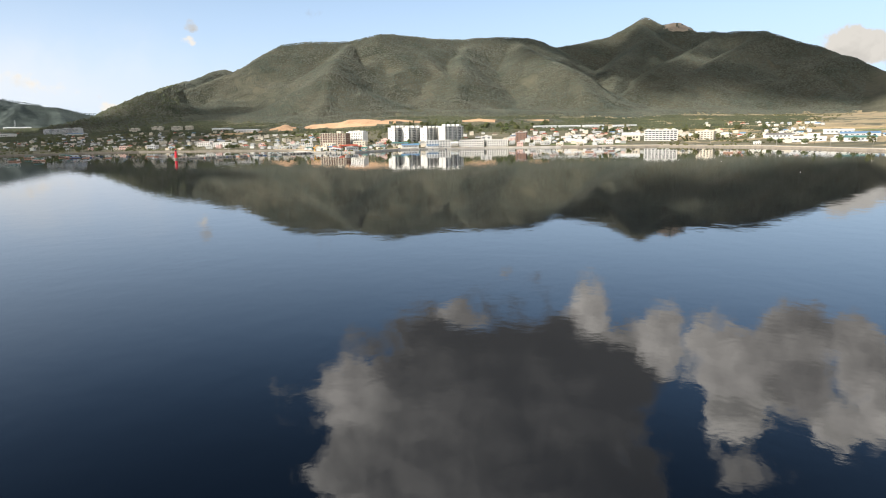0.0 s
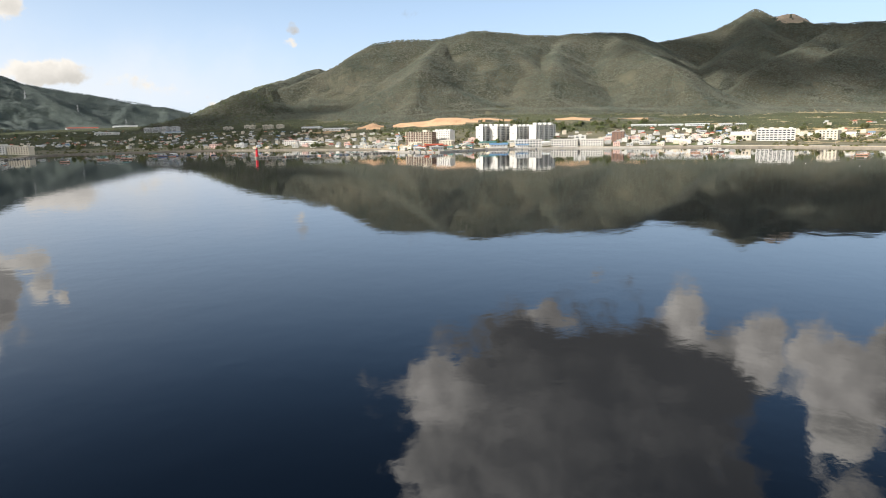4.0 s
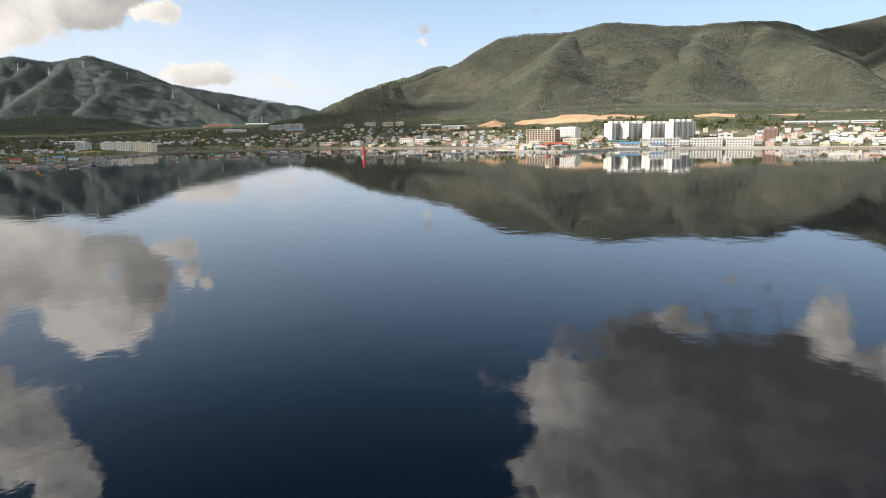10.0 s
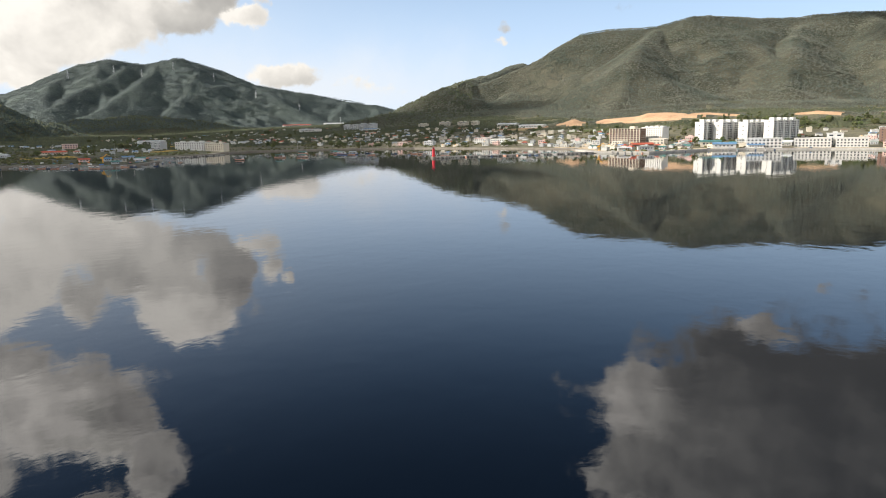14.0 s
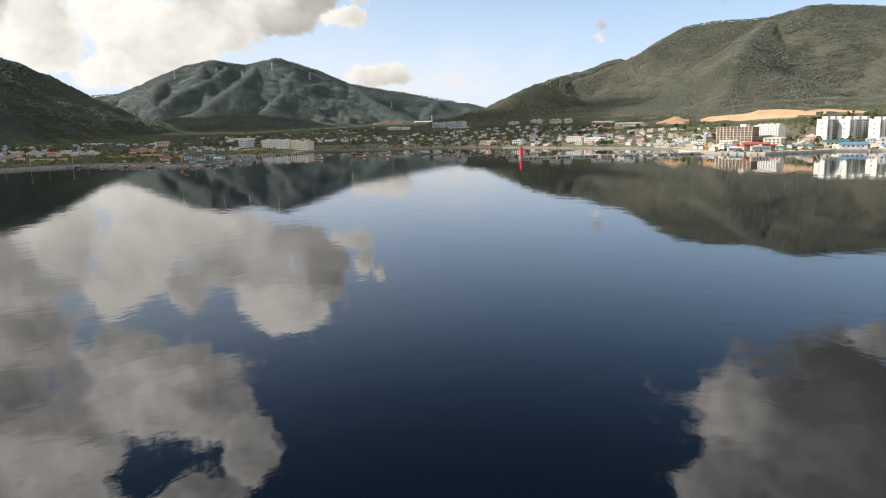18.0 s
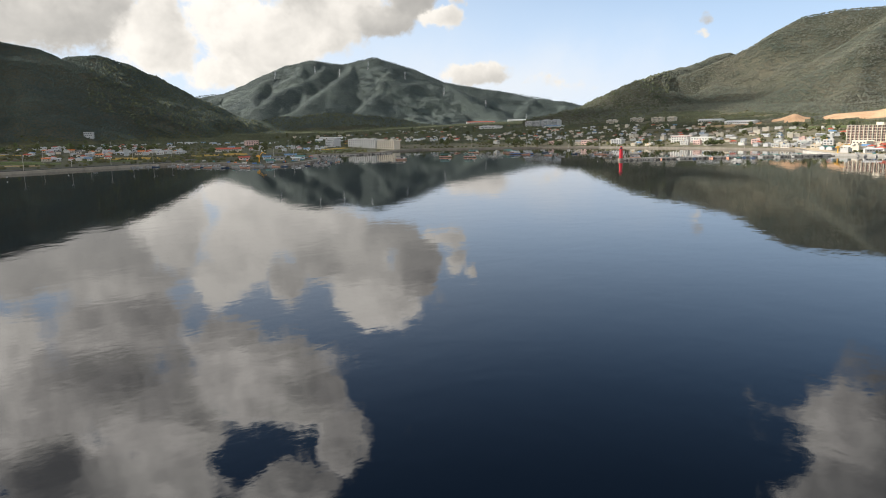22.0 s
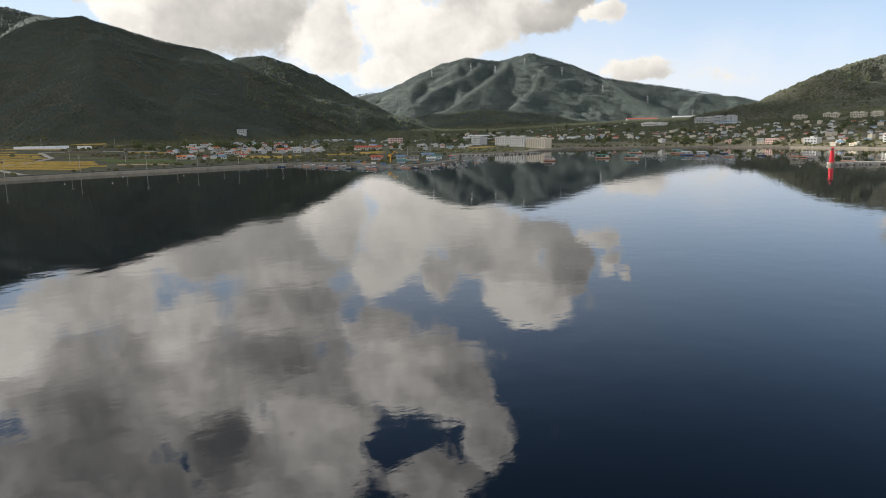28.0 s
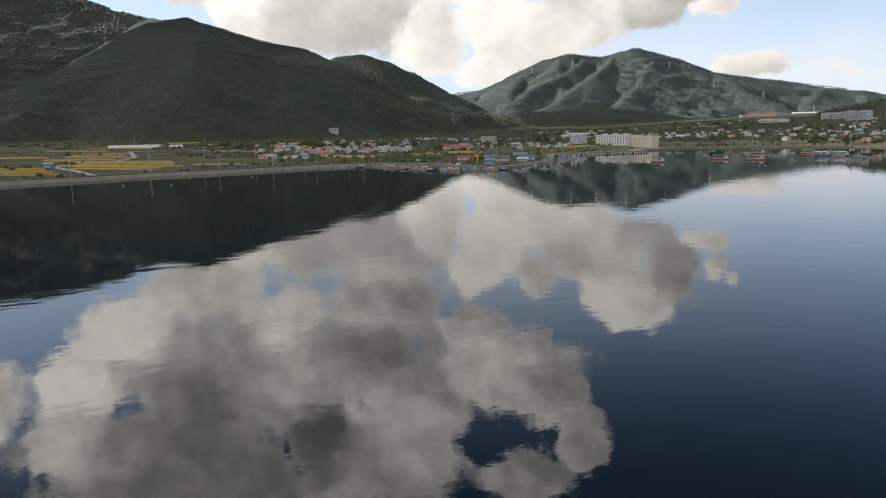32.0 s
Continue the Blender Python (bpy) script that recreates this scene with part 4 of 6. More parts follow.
def hall(label, a, b, depth, h, rise, mat, roof_mat, name="hall", category="hall", vault=False, group="", bays=5, doors=1):
    w = math.dist(a, b)
    root = thing(name, label, category, group)
    if vault:
        part("wall", Shape().box(0, 0, -3, w, depth, h), mat, root)
        part("roof", Shape().vault(-0.4, -0.4, h, w + 0.4, depth + 0.4, rise), roof_mat, root)
    else:
        part("wall", Shape().walls_gable(0, 0, -3, w, depth, h, rise), mat, root)
        part("roof", Shape().gable(0, 0, h, w, depth, rise, 0.7), roof_mat, root)
    windows(root, w * 0.08, w * 0.92, h * 0.45, h * 0.3, bays, 0, name="window")
    for i in range(doors):
        part("door", Shape().box(w * (i + 0.5) / doors - 1.4, -0.09, -0.2, w * (i + 0.5) / doors + 1.4, 0.03, min(3.0, h * 0.62)), STEEL, root)
    return stand(root, a[0], a[1], between(a, b))


hall("white hall with an arched roof beside the hotel", (272, 1076), (297, 1068), 18, 8, 4.0, CREAM, WHITE_METAL, vault=True)
hall("long white factory shed on the slope", (-486, 1522), (-445, 1516), 16, 4.5, 2, WHITE, WHITE_METAL, "shed", "shed", group="white sheds on the slope", bays=10)
hall("long white factory shed on the slope", (-424, 1468), (-372, 1445), 16, 4.5, 2, WHITE, WHITE_METAL, "shed", "shed", group="white sheds on the slope", bays=12)
hall("quay shed with a blue sheet-metal roof", (-56, 1012), (-32, 1012), 14, 4.5, 1.8, PALE_GREY, BLUE_METAL, "shed", "shed", doors=2)
hall("grey box-shaped quay store with a flat roof", (-124, 926), (-108, 930), 9, 4.8, 0.3, PALE_GREY, PALE_GREY, "store", "shed", doors=2)
hall("grey boat house on the quay", (-146, 938), (-134, 942), 7, 3.2, 1.0, PALE_GREY, WHITE_METAL, "boat_house", "shed")
hall("long brick harbour building with a red tiled roof", (-138, 980), (-116, 990), 9, 4.2, 2.0, BRICK, RED_TILE, "building", "building", bays=8)
hall("teal-roofed fish market shed", (-70, 1032), (-48, 1034), 14, 6, 1.5, BEIGE, TEAL_METAL, "shed", "shed")
hall("low blue-roofed shed by the water", (-20, 1012), (-4, 1013), 8, 3.6, 1.0, WHITE, BLUE_METAL, "shed", "shed")
hall("white long school-like building with a red roof", (-798, 754), (-774, 774), 8, 3.2, 1.6, CREAM, RED_TILE, "building", "building", bays=9)
hall("white long greenhouse-roofed shed in the valley", (-1090, 1180), (-1040, 1195), 14, 4, 1.5, WHITE, WHITE_METAL, "shed", "shed")
hall("long factory with a red roof in the valley", (-1560, 2290), (-1490, 2360), 26, 9, 3, PALE_GREY, RED_TILE, "factory", "factory", group="valley factories", bays=12)
hall("long factory with a pale roof in the valley", (-1440, 2370), (-1380, 2420), 26, 9, 3, PALE_GREY, WHITE_METAL, "factory", "factory", group="valley factories", bays=12)
hall("white works building with a flat roof", (-985, 1560), (-930, 1545), 20, 8, 1.0, WHITE, WHITE_METAL, "factory", "factory", bays=10)
hall("blue-roofed works building below the apartments", (-800, 1530), (-760, 1518), 16, 5, 1.5, WHITE, BLUE_METAL, "factory", "factory", bays=8)
for i, (x, y, ln) in enumerate([(180, 1394, 44), (228, 1390, 42), (275, 1388, 40), (330, 1374, 44)]):
    hall("long white greenhouse range below the mountain", (x, y), (x + ln, y - ln * 0.1), 12, 3.0, 1.5, WHITE_METAL, WHITE_METAL, "greenhouse", "greenhouse", group="white greenhouse ranges", bays=12)
for i, (x, y, ln, mat) in enumerate([(440, 900, 36, WHITE_METAL), (480, 850, 30, TEAL_METAL), (520, 930, 40, BLUE_METAL), (560, 830, 30, WHITE_METAL), (610, 900, 36, WHITE_METAL), (450, 990, 30, GREY_TILE), (540, 1010, 34, WHITE_METAL)]):
    hall("low works shed behind the eastern beach", (x, y), (x + ln, y - ln * 0.5), 16, 5, 2, WHITE, mat, "shed", "shed", group="works sheds behind the beach", bays=6)


# ------------------------------------------------------------------ houses
def house(label, w, d, h, mat, roof, roof_mat, storeys=1, tank=None, openings=True):
    kind = "house" if roof == "flat" else "workshop" if w > 15 else "cottage" if openings else "farmhouse"
    root = thing(kind, label, kind, kind + "s round the bay")
    if roof == "gable":
        rise = d * 0.22
        part("wall", Shape().walls_gable(0, 0, -2.5, w, d, h, rise), mat, root)
        part("roof", Shape().gable(0, 0, h, w, d, rise, 0.6), roof_mat, root)
    elif roof == "hip":
        part("wall", Shape().box(0, 0, -2.5, w, d, h), mat, root)
        part("roof", Shape().hip(0, 0, h, w, d, d * 0.28), roof_mat, root)
    else:
        part("wall", Shape().box(0, 0, -2.5, w, d, h), mat, root)
        part("roof", Shape().box(-0.2, -0.2, h, w + 0.2, d + 0.2, h + 0.2), roof_mat, root)
        part("parapet", Shape().box(-0.2, -0.2, h + 0.2, w + 0.2, 0.05, h + 0.9).box(-0.2, d - 0.05, h + 0.2, w + 0.2, d + 0.2, h + 0.9)
             .box(-0.2, 0.05, h + 0.2, 0.05, d - 0.05, h + 0.9).box(w - 0.05, 0.05, h + 0.2, w + 0.2, d - 0.05, h + 0.9), mat, root)
        part("stair_hut", Shape().box(w * 0.6, d * 0.5, h + 0.2, w * 0.9, d * 0.9, h + 2.1), mat, root)
        if tank:
            part("water_tank", Shape().cyl(w * 0.3, d * 0.6, h + 0.2, h + 1.7, 0.9), tank, root)
    for s in range(storeys if openings else 0):
        z = s * (h / storeys) + 0.9
        if s == 0:
            windows(root, 0.6, w * 0.42, z, 1.3, 1, 0)
            part("door", Shape().box(w * 0.46, -0.07, 0, w * 0.46 + 1.1, 0.03, 2.1), WOOD, root)
            windows(root, w * 0.62, w - 0.5, z, 1.3, 1, 0)
        else:
            windows(root, 0.6, w - 0.6, z, 1.4, 3, 0)
    return root


DULL_METAL = paint("dull_pale_sheet_roof", (0.42, 0.43, 0.44), 0.6, vary=0.2)
KINDS = [house("low white flat-roofed house with a green coated roof", 11, 8, 3.4, WHITE, "flat", GREEN_COAT, 1, BLUE_PAINT),
         house("low cream flat-roofed house", 12, 9, 3.6, CREAM, "flat", PALE_GREY, 1, YELLOW_PAINT),
         house("white house of two storeys with a flat roof", 12, 9, 6.0, WHITE, "flat", PALE_GREY, 2, YELLOW_PAINT),
         house("low white house with a blue sheet roof", 10, 7, 2.9, WHITE, "gable", BLUE_METAL),
         house("low house with a red tiled hip roof", 10, 7, 2.9, WHITE, "hip", RED_TILE),
         house("low house with an orange roof", 11, 7, 3.0, BEIGE, "gable", ORANGE_TILE),
         house("low house with a grey tiled hip roof", 10, 7, 2.9, CREAM, "hip", GREY_TILE),
         house("low house with a teal sheet roof", 9, 7, 2.9, PALE_GREY, "gable", TEAL_METAL),
         house("white works shed with a pale metal roof", 18, 10, 4.5, WHITE, "gable", WHITE_METAL),
         house("low grey rendered house with a flat roof", 10, 8, 3.4, PALE_GREY, "flat", GREEN_COAT, 1),
         house("pink rendered house of two storeys", 11, 8, 5.6, PINK, "flat", PALE_GREY, 2, BLUE_PAINT),
         house("low grey-white house with a pale sheet roof", 11, 7, 2.8, PALE_GREY, "gable", DULL_METAL)]
# plainer ones for the slopes and the valley far behind the shore
FAR_KINDS = [house("low pale house with a dull flat roof far up the town", 11, 8, 3.4, WHITE, "flat", PALE_GREY, openings=False),
             house("low pale house with a blue roof far up the valley", 10, 7, 2.9, WHITE, "gable", BLUE_METAL, openings=False),
             house("low pale house with a red roof far up the valley", 10, 7, 2.9, CREAM, "hip", RED_TILE, openings=False),
             house("low house with a grey hip roof far up the valley", 10, 7, 3.1, WHITE, "hip", GREY_TILE, openings=False),
             house("pale two-storey house far up the town", 11, 8, 5.8, CREAM, "flat", PALE_GREY, openings=False),
             house("low grey house with a pale sheet roof", 12, 7, 3.0, PALE_GREY, "gable", DULL_METAL, openings=False),
             house("low beige house with a brown roof", 10, 7, 2.9, BEIGE, "hip", WOOD, openings=False)]
rng = random.Random(21)
TAKEN = [(-60, 1140, 60), (-20, 1135, 45), (-150, 1110, 40), (320, 1050, 36), (60, 1040, 45), (120, 1058, 20), (-745, 952, 45), (-380, 1178, 36), (-5, 1025, 26), (-168, 1100, 30),
         (-165, 1462, 110), (-320, 1440, 45), (85, 1500, 60), (-655, 1558, 30), (-618, 1568, 25), (-560, 1550, 35), (-468, 1520, 35), (-398, 1460, 40), (-120, 945, 26), (-35, 1020, 22),
         (-118, 1050, 20), (382, 1034, 18), (-785, 765, 25), (-1183, 778, 14), (284, 1078, 20)]
# districts: x, y, half length, half depth, turn, houses, mean facing, and the kinds that stand there
DISTRICTS = [(-130, 1010, 75, 45, 20, 22, -20, (0, 1, 3, 4, 6, 7, 9)), (-20, 1075, 110, 35, 0, 30, 0, (0, 1, 2, 3, 8, 10, 7)), (185, 1085, 95, 75, -12, 58, -12, (0, 1, 2, 3, 8, 9, 10)),
             (-330, 1160, 120, 40, 0, 30, 5, (0, 1, 2, 3, 4, 8, 10)), (-300, 1270, 140, 80, -5, 55, 5, (0, 1, 3, 4, 6, 9, 8)), (-540, 1220, 120, 80, 10, 62, 15, (0, 1, 2, 3, 6, 9, 10)),
             (-600, 1400, 170, 90, 0, 66, 10, (0, 3, 4, 6, 9, 1)), (-760, 1250, 110, 110, 30, 60, 20, (3, 4, 6, 7, 9, 8)), (-900, 1150, 130, 90, 40, 46, 35, (3, 4, 6, 8, 9)),
             (-800, 850, 70, 60, 40, 26, 50, (3, 4, 11, 6, 11, 9)), (-830, 640, 80, 60, 60, 58, 60, (3, 4, 11, 6, 11, 0, 9, 11, 5)), (-960, 720, 80, 110, 45, 54, 55, (3, 6, 11, 11, 9, 4, 11)),
             (-735, 560, 22, 45, 60, 7, 65, (3, 11, 4, 11)), (-1020, 920, 90, 70, 45, 24, 45, (3, 6, 11, 11)), (520, 880, 120, 70, -30, 22, -30, (8, 0, 1, 3, 6)), (430, 1110, 140, 100, -20, 44, -20, (8, 0, 1, 3, 4)),
             (60, 1230, 140, 60, 0, 34, 0, (0, 1, 3, 6, 9)), (300, 1190, 100, 50, -15, 34, -15, (0, 1, 6, 8)), (600, 1330, 110, 50, -20, 22, -20, (0, 3, 6, 8)), (250, 1300, 110, 45, -5, 22, 0, (0, 3, 6, 9)),
             (-1180, 1420, 170, 130, 35, 66, 30, (3, 4, 6, 7, 8)), (-1150, 1700, 150, 120, 30, 34, 30, (3, 6, 8, 9)), (-225, 1085, 60, 30, 0, 12, 0, (0, 1, 6, 9, 11))]
made = [(x, 1385) for x in range(180, 390, 12)]
for cx, cy, la, lb, turn, count, face, kinds in DISTRICTS:
    c, s = math.cos(radians(turn)), math.sin(radians(turn))
    for _ in range(round(count * 1.0)):
        for _try in range(30):
            u, v = rng.uniform(-la, la), rng.uniform(-lb, lb)
            x, y = cx + u * c - v * s, cy + u * s + v * c
            if all((x - a) ** 2 + (y - b) ** 2 > r * r for a, b, r in TAKEN) and all((x - a) ** 2 + (y - b) ** 2 > (80 if x < -680 else 150) for a, b in made):
                z, hill, off = (float(q[0]) for q in land(np.array([x]), np.array([y])))
                if off > 16 and hill < 30:
                    made.append((x, y))
                    copy_thing(rng.choice(FAR_KINDS) if y > 1170 else KINDS[rng.choice(kinds)], pose(x, y, z + 0.3, 0, 0, face + rng.choice((0, 0, 90, -90)) + rng.uniform(-14, 14)) @ Matrix.Scale(0.66 if x < -400 else 0.8, 4))
                    break
for n, (x, y) in enumerate([(-240, 1130), (-260, 1128), (-210, 1110), (-716, 562), (-735, 590), (-728, 530), (-770, 640), (-40, 1062), (10, 1062), (150, 1040), (-290, 1135), (-800, 620)]):
    KINDS[n].matrix_basis = pose(x, y, ground_at(x, y) + 0.3, 0, 0, 62 if x < -600 else 0) @ Matrix.Scale(0.66 if x < -680 else 0.85, 4)
    made.append((x, y))

for home, (x, y) in zip(FAR_KINDS, ((-520, 1300), (-700, 1330), (-840, 1240), (-980, 1330), (-350, 1330), (-1080, 1450), (-640, 1340))):
    home.matrix_basis = pose(x, y, ground_at(x, y) + 0.3, 0, 0, 20) @ Matrix.Scale(0.7, 4)
    made.append((x, y))

# ------------------------------------------------------------------ shore walls, breakwaters, lighthouse
def shore_wall(name, label, points, top, width, mat, low=-2.5, lip=0.0, category="sea wall"):
    """A wall along the water's edge; the land lies to the right of its course."""
    p = np.array(points, float)
    d = np.gradient(p, axis=0)
    d /= np.hypot(d[:, 0], d[:, 1])[:, None]
    inn = p + np.stack([d[:, 1], -d[:, 0]], 1) * width
    out = p - np.stack([d[:, 1], -d[:, 0]], 1) * 0.3
    s = Shape()
    rows = [(out, low), (p, top + lip), (p + (inn - p) * 0.15, top + lip), (p + (inn - p) * 0.16, top), (inn, top), (inn, low)]
    n = len(p)
    s.v = [(float(q[i][0]), float(q[i][1]), z) for q, z in rows for i in range(n)]
    s.f = [(r * n + i, r * n + i + 1, (r + 1) * n + i + 1, (r + 1) * n + i) for r in range(len(rows) - 1) for i in range(n - 1)]
    return tagged(new(name, s.mesh(name, mat)), label, category, kind="structure")


def smooth_line(points, step=12.0):
    out = []
    for a, b in zip(points, points[1:]):
        n = max(1, int(math.dist(a, b) / step))
        out += [(a[0] + (b[0] - a[0]) * i / n, a[1] + (b[1] - a[1]) * i / n) for i in range(n)]
    return out + [points[-1]]


SEA_WALL = surface("brown_grey_sea_wall", (0.20, 0.175, 0.14), 0.9, vary=0.35, scale=0.2, bump=0.05, bump_scale=1.5)
PALE_WALL = surface("pale_sea_wall", (0.30, 0.265, 0.21), 0.9, vary=0.3, scale=0.2, bump=0.05, bump_scale=1.5)
HARBOUR = SHORE.index((-605, 572))
shore_wall("sea_wall", "pale concrete sea wall along the fields", smooth_line(SHORE[HARBOUR:HARBOUR + 9]), 1.85, 4.0, PALE_WALL)
shore_wall("quay_wall", "concrete quay of the western harbour", smooth_line(SHORE[HARBOUR - 9:HARBOUR + 1]), 1.9, 8, SEA_WALL)
shore_wall("embankment", "stone embankment at the head of the bay", smooth_line(SHORE[SHORE.index((-204, 990)):HARBOUR - 8]), 1.75, 6, SEA_WALL)
shore_wall("town_quay", "concrete town quay", smooth_line(SHORE[SHORE.index((165, 985)):SHORE.index((-204, 990)) + 1]), 1.9, 8, CONCRETE)
shore_wall("beach_wall", "low concrete wall behind the eastern beach", smooth_line(SHORE[2:SHORE.index((165, 985)) + 1]), 1.75, 7, SEA_WALL)


def mole(label, points, width, top):
    """A rubble breakwater: stones of their own along a concrete crown."""
    root = thing("breakwater", label, "breakwater")
    r = random.Random(len(points))
    line = smooth_line(points, 4.0)
    crown = Shape()
    for a, b in zip(line, line[1:]):
        crown.beam((*a, top - 1.2), (*b, top - 1.2), width, 2.4)
    part("crown", crown, CONCRETE, root)
    stones = Shape()
    for a in line:
        for side in (-1, 1):
            for _ in range(2):
                off = side * (width / 2 + r.uniform(-0.3, 1.6))
                dx, dy = line[1][0] - line[0][0], line[1][1] - line[0][1]
                k = math.hypot(dx, dy)
                stones.lump(r, a[0] - dy / k * off + r.uniform(-1.5, 1.5), a[1] + dx / k * off, r.uniform(-0.4, 0.6), r.uniform(0.8, 1.5))
    tagged(part("rubble", stones, DARK_STONE, root), kind="stuff")
    return root


mole("long low breakwater with dark stones and boats moored along it", [(-168, 914), (-215, 872), (-260, 826), (-294, 786)], 6, 1.7)
mole("low stone dike before the apartment blocks", [(-640, 772), (-618, 800), (-610, 862)], 4, 1.2)
mole("short landing pier below the hotel", [(212, 955), (222, 914)], 3, 1.2)


def lighthouse():
    root = thing("lighthouse", "red round lighthouse at the breakwater's tip", "lighthouse")
    part("base", Shape().cyl(0, 0, -1.8, 0.15, 2.3, 2.1, 20), SEA_WALL, root)
    part("tower", Shape().cyl(0, 0, 0.15, 7.0, 1.5, 1.15, 20), RED_PAINT, root)
    part("door", Shape().box(-0.4, -1.55, 0.15, 0.4, -1.25, 2.0), RED_PAINT, root)
    part("gallery", Shape().cyl(0, 0, 7.0, 7.3, 1.7, 1.7, 20), RED_PAINT, root)
    for i in range(10):
        a = 6.28319 * i / 10
        part("rail_post", Shape().cyl(1.6 * math.cos(a), 1.6 * math.sin(a), 7.3, 8.2, 0.04, 0.04, 6), RED_PAINT, root)
    part("lantern", Shape().cyl(0, 0, 7.3, 8.8, 0.75, 0.75, 12), GLASS, root)
    part("cap", Shape().cyl(0, 0, 8.8, 9.5, 0.95, 0.15, 12), RED_PAINT, root)
    root.matrix_basis = pose(-291, 782, 1.7)


lighthouse()


# ------------------------------------------------------------------ boats, rafts and harbour gear
def hull(length, beam, high, sheer=0.5):
    s, rows = Shape(), 9
    for i in range(rows):
        t = i / (rows - 1)
        w = beam / 2 * (min(1, 0.72 + t * 0.7) if t < 0.45 else max(0.03, 1 - ((t - 0.45) / 0.55) ** 2.2))
        top, x = high + sheer * max(0, t - 0.35) ** 2 * 2.4, -length / 2 + length * t
        s.v += [(x, -w, top), (x, -w * 0.75, -0.25), (x, 0, -0.45), (x, w * 0.75, -0.25), (x, w, top), (x, w * 0.82, top - 0.28), (x, -w * 0.82, top - 0.28)]
    for i in range(rows - 1):
        for j in range(7):
            a, b = i * 7 + j, i * 7 + (j + 1) % 7
            s.f.append((a, a + 7, b + 7, b))
    s.f += [(0, 1, 2, 3, 4, 5, 6), tuple(7 * (rows - 1) + j for j in (6, 5, 4, 3, 2, 1, 0))]
    return s


def fishing_boat(label, length, hull_mat, roof_mat, canopy=False):
    k = length / 10
    root = thing("fishing_boat", label, "boat", "fishing boats in the bay")
    part("hull", hull(length, 2.9 * k, 1.0 * k), hull_mat, root)
    part("rubbing_strip", Shape().box(-length * 0.47, -1.5 * k, 0.62 * k, length * 0.2, -1.42 * k, 0.8 * k), BLACK_RUBBER, root)
    part("cabin", Shape().box(-length * 0.28, -0.95 * k, 0.6 * k, length * 0.02, 0.95 * k, 2.2 * k, 0.08), HULL_WHITE, root)
    part("cabin_roof", Shape().box(-length * 0.3, -1.1 * k, 2.2 * k, length * 0.05, 1.1 * k, 2.35 * k), roof_mat, root)
    part("windscreen", Shape().box(length * 0.005, -0.8 * k, 1.7 * k, length * 0.026, 0.8 * k, 2.3 * k), GLASS, root)
    part("mast", Shape().cyl(-length * 0.1, 0, 2.6 * k, 5.0 * k, 0.08, 0.04, 6).beam((-length * 0.1, -0.7 * k, 4.2 * k), (-length * 0.1, 0.7 * k, 4.2 * k), 0.07), STEEL, root)
    part("net_heap", Shape().lump(random.Random(3), -length * 0.38, 0, 0.9 * k, 0.9 * k, 0.6), TEAL_METAL if roof_mat is not GREY_TILE else BLACK_RUBBER, root)
    if canopy:
        part("canopy", Shape().gable(length * 0.08, -1.2 * k, 2.3 * k, length * 0.4, 1.2 * k, 0.4, 0.1, 0.08), roof_mat, root)
        for x in (0.1, 0.38):
            for y in (-1.1, 1.1):
                part("canopy_post", Shape().cyl(length * x, y * k, 0.8 * k, 2.3 * k, 0.06, 0.06, 6), STEEL, root)
    return root


def work_raft(label, w, d, roof_mat, base_mat):
    root = thing("work_raft", label, "raft", "roofed work rafts")
    part("deck", Shape().box(-w / 2, -d / 2, 0.25, w / 2, d / 2, 0.6), WOOD, root)
    for x in (-0.35, 0, 0.35):
        part("float", Shape().box(w * x - 1.1, -d / 2, -0.4, w * x + 1.1, d / 2, 0.25), BLACK_RUBBER, root)
    part("side_board", Shape().box(-w / 2, -d / 2, 0.6, w / 2, -d / 2 + 0.15, 1.2), base_mat, root)
    part("side_board", Shape().box(-w / 2, d / 2 - 0.15, 0.6, w / 2, d / 2, 1.2), base_mat, root)
    part("roof", Shape().gable(-w * 0.42, -d * 0.45, 3.0, w * 0.3, d * 0.45, 0.6, 0.2, 0.12), roof_mat, root)
    for x in (-0.4, -0.05, 0.28):
        for y in (-0.43, 0.43):
            part("post", Shape().cyl(w * x, d * y, 0.6, 3.05, 0.08, 0.08, 6), STEEL, root)
    part("winch_hut", Shape().box(w * 0.2, -1.2, 0.6, w * 0.42, 1.2, 2.6), WHITE, root)
    for i in range(4):
        part("crate", Shape().box(-w * 0.4 + i * 1.4, -1, 0.6, -w * 0.4 + i * 1.4 + 1.1, 0.2, 1.3), BLUE_PAINT, root)
    return root


NAVY = paint("navy_hull_paint", (0.025, 0.05, 0.10), 0.5)
HULL_WHITE = paint("weathered_white_hull", (0.32, 0.31, 0.29), 0.6, vary=0.25)
BOATS = [fishing_boat("weathered white fishing boat with a dark cabin roof", 7.5, HULL_WHITE, GREY_TILE), fishing_boat("dull red fishing boat with a white cabin", 8.5, SALMON, WHITE_METAL, True),
         fishing_boat("white fishing boat with a green canopy", 10, HULL_WHITE, TEAL_METAL, True), fishing_boat("dark blue fishing boat with a white cabin", 7.5, NAVY, WHITE_METAL),
         fishing_boat("small white work boat", 6, HULL_WHITE, WHITE_METAL)]
RAFTS = [work_raft("work raft with a green roof and rust-red side boards", 12, 5.5, TEAL_METAL, SALMON), work_raft("work raft with a dark roof and rusty side boards", 9, 5, GREY_TILE, SALMON),
         work_raft("work raft with a white roof", 11, 6, WHITE_METAL, BLUE_PAINT)]
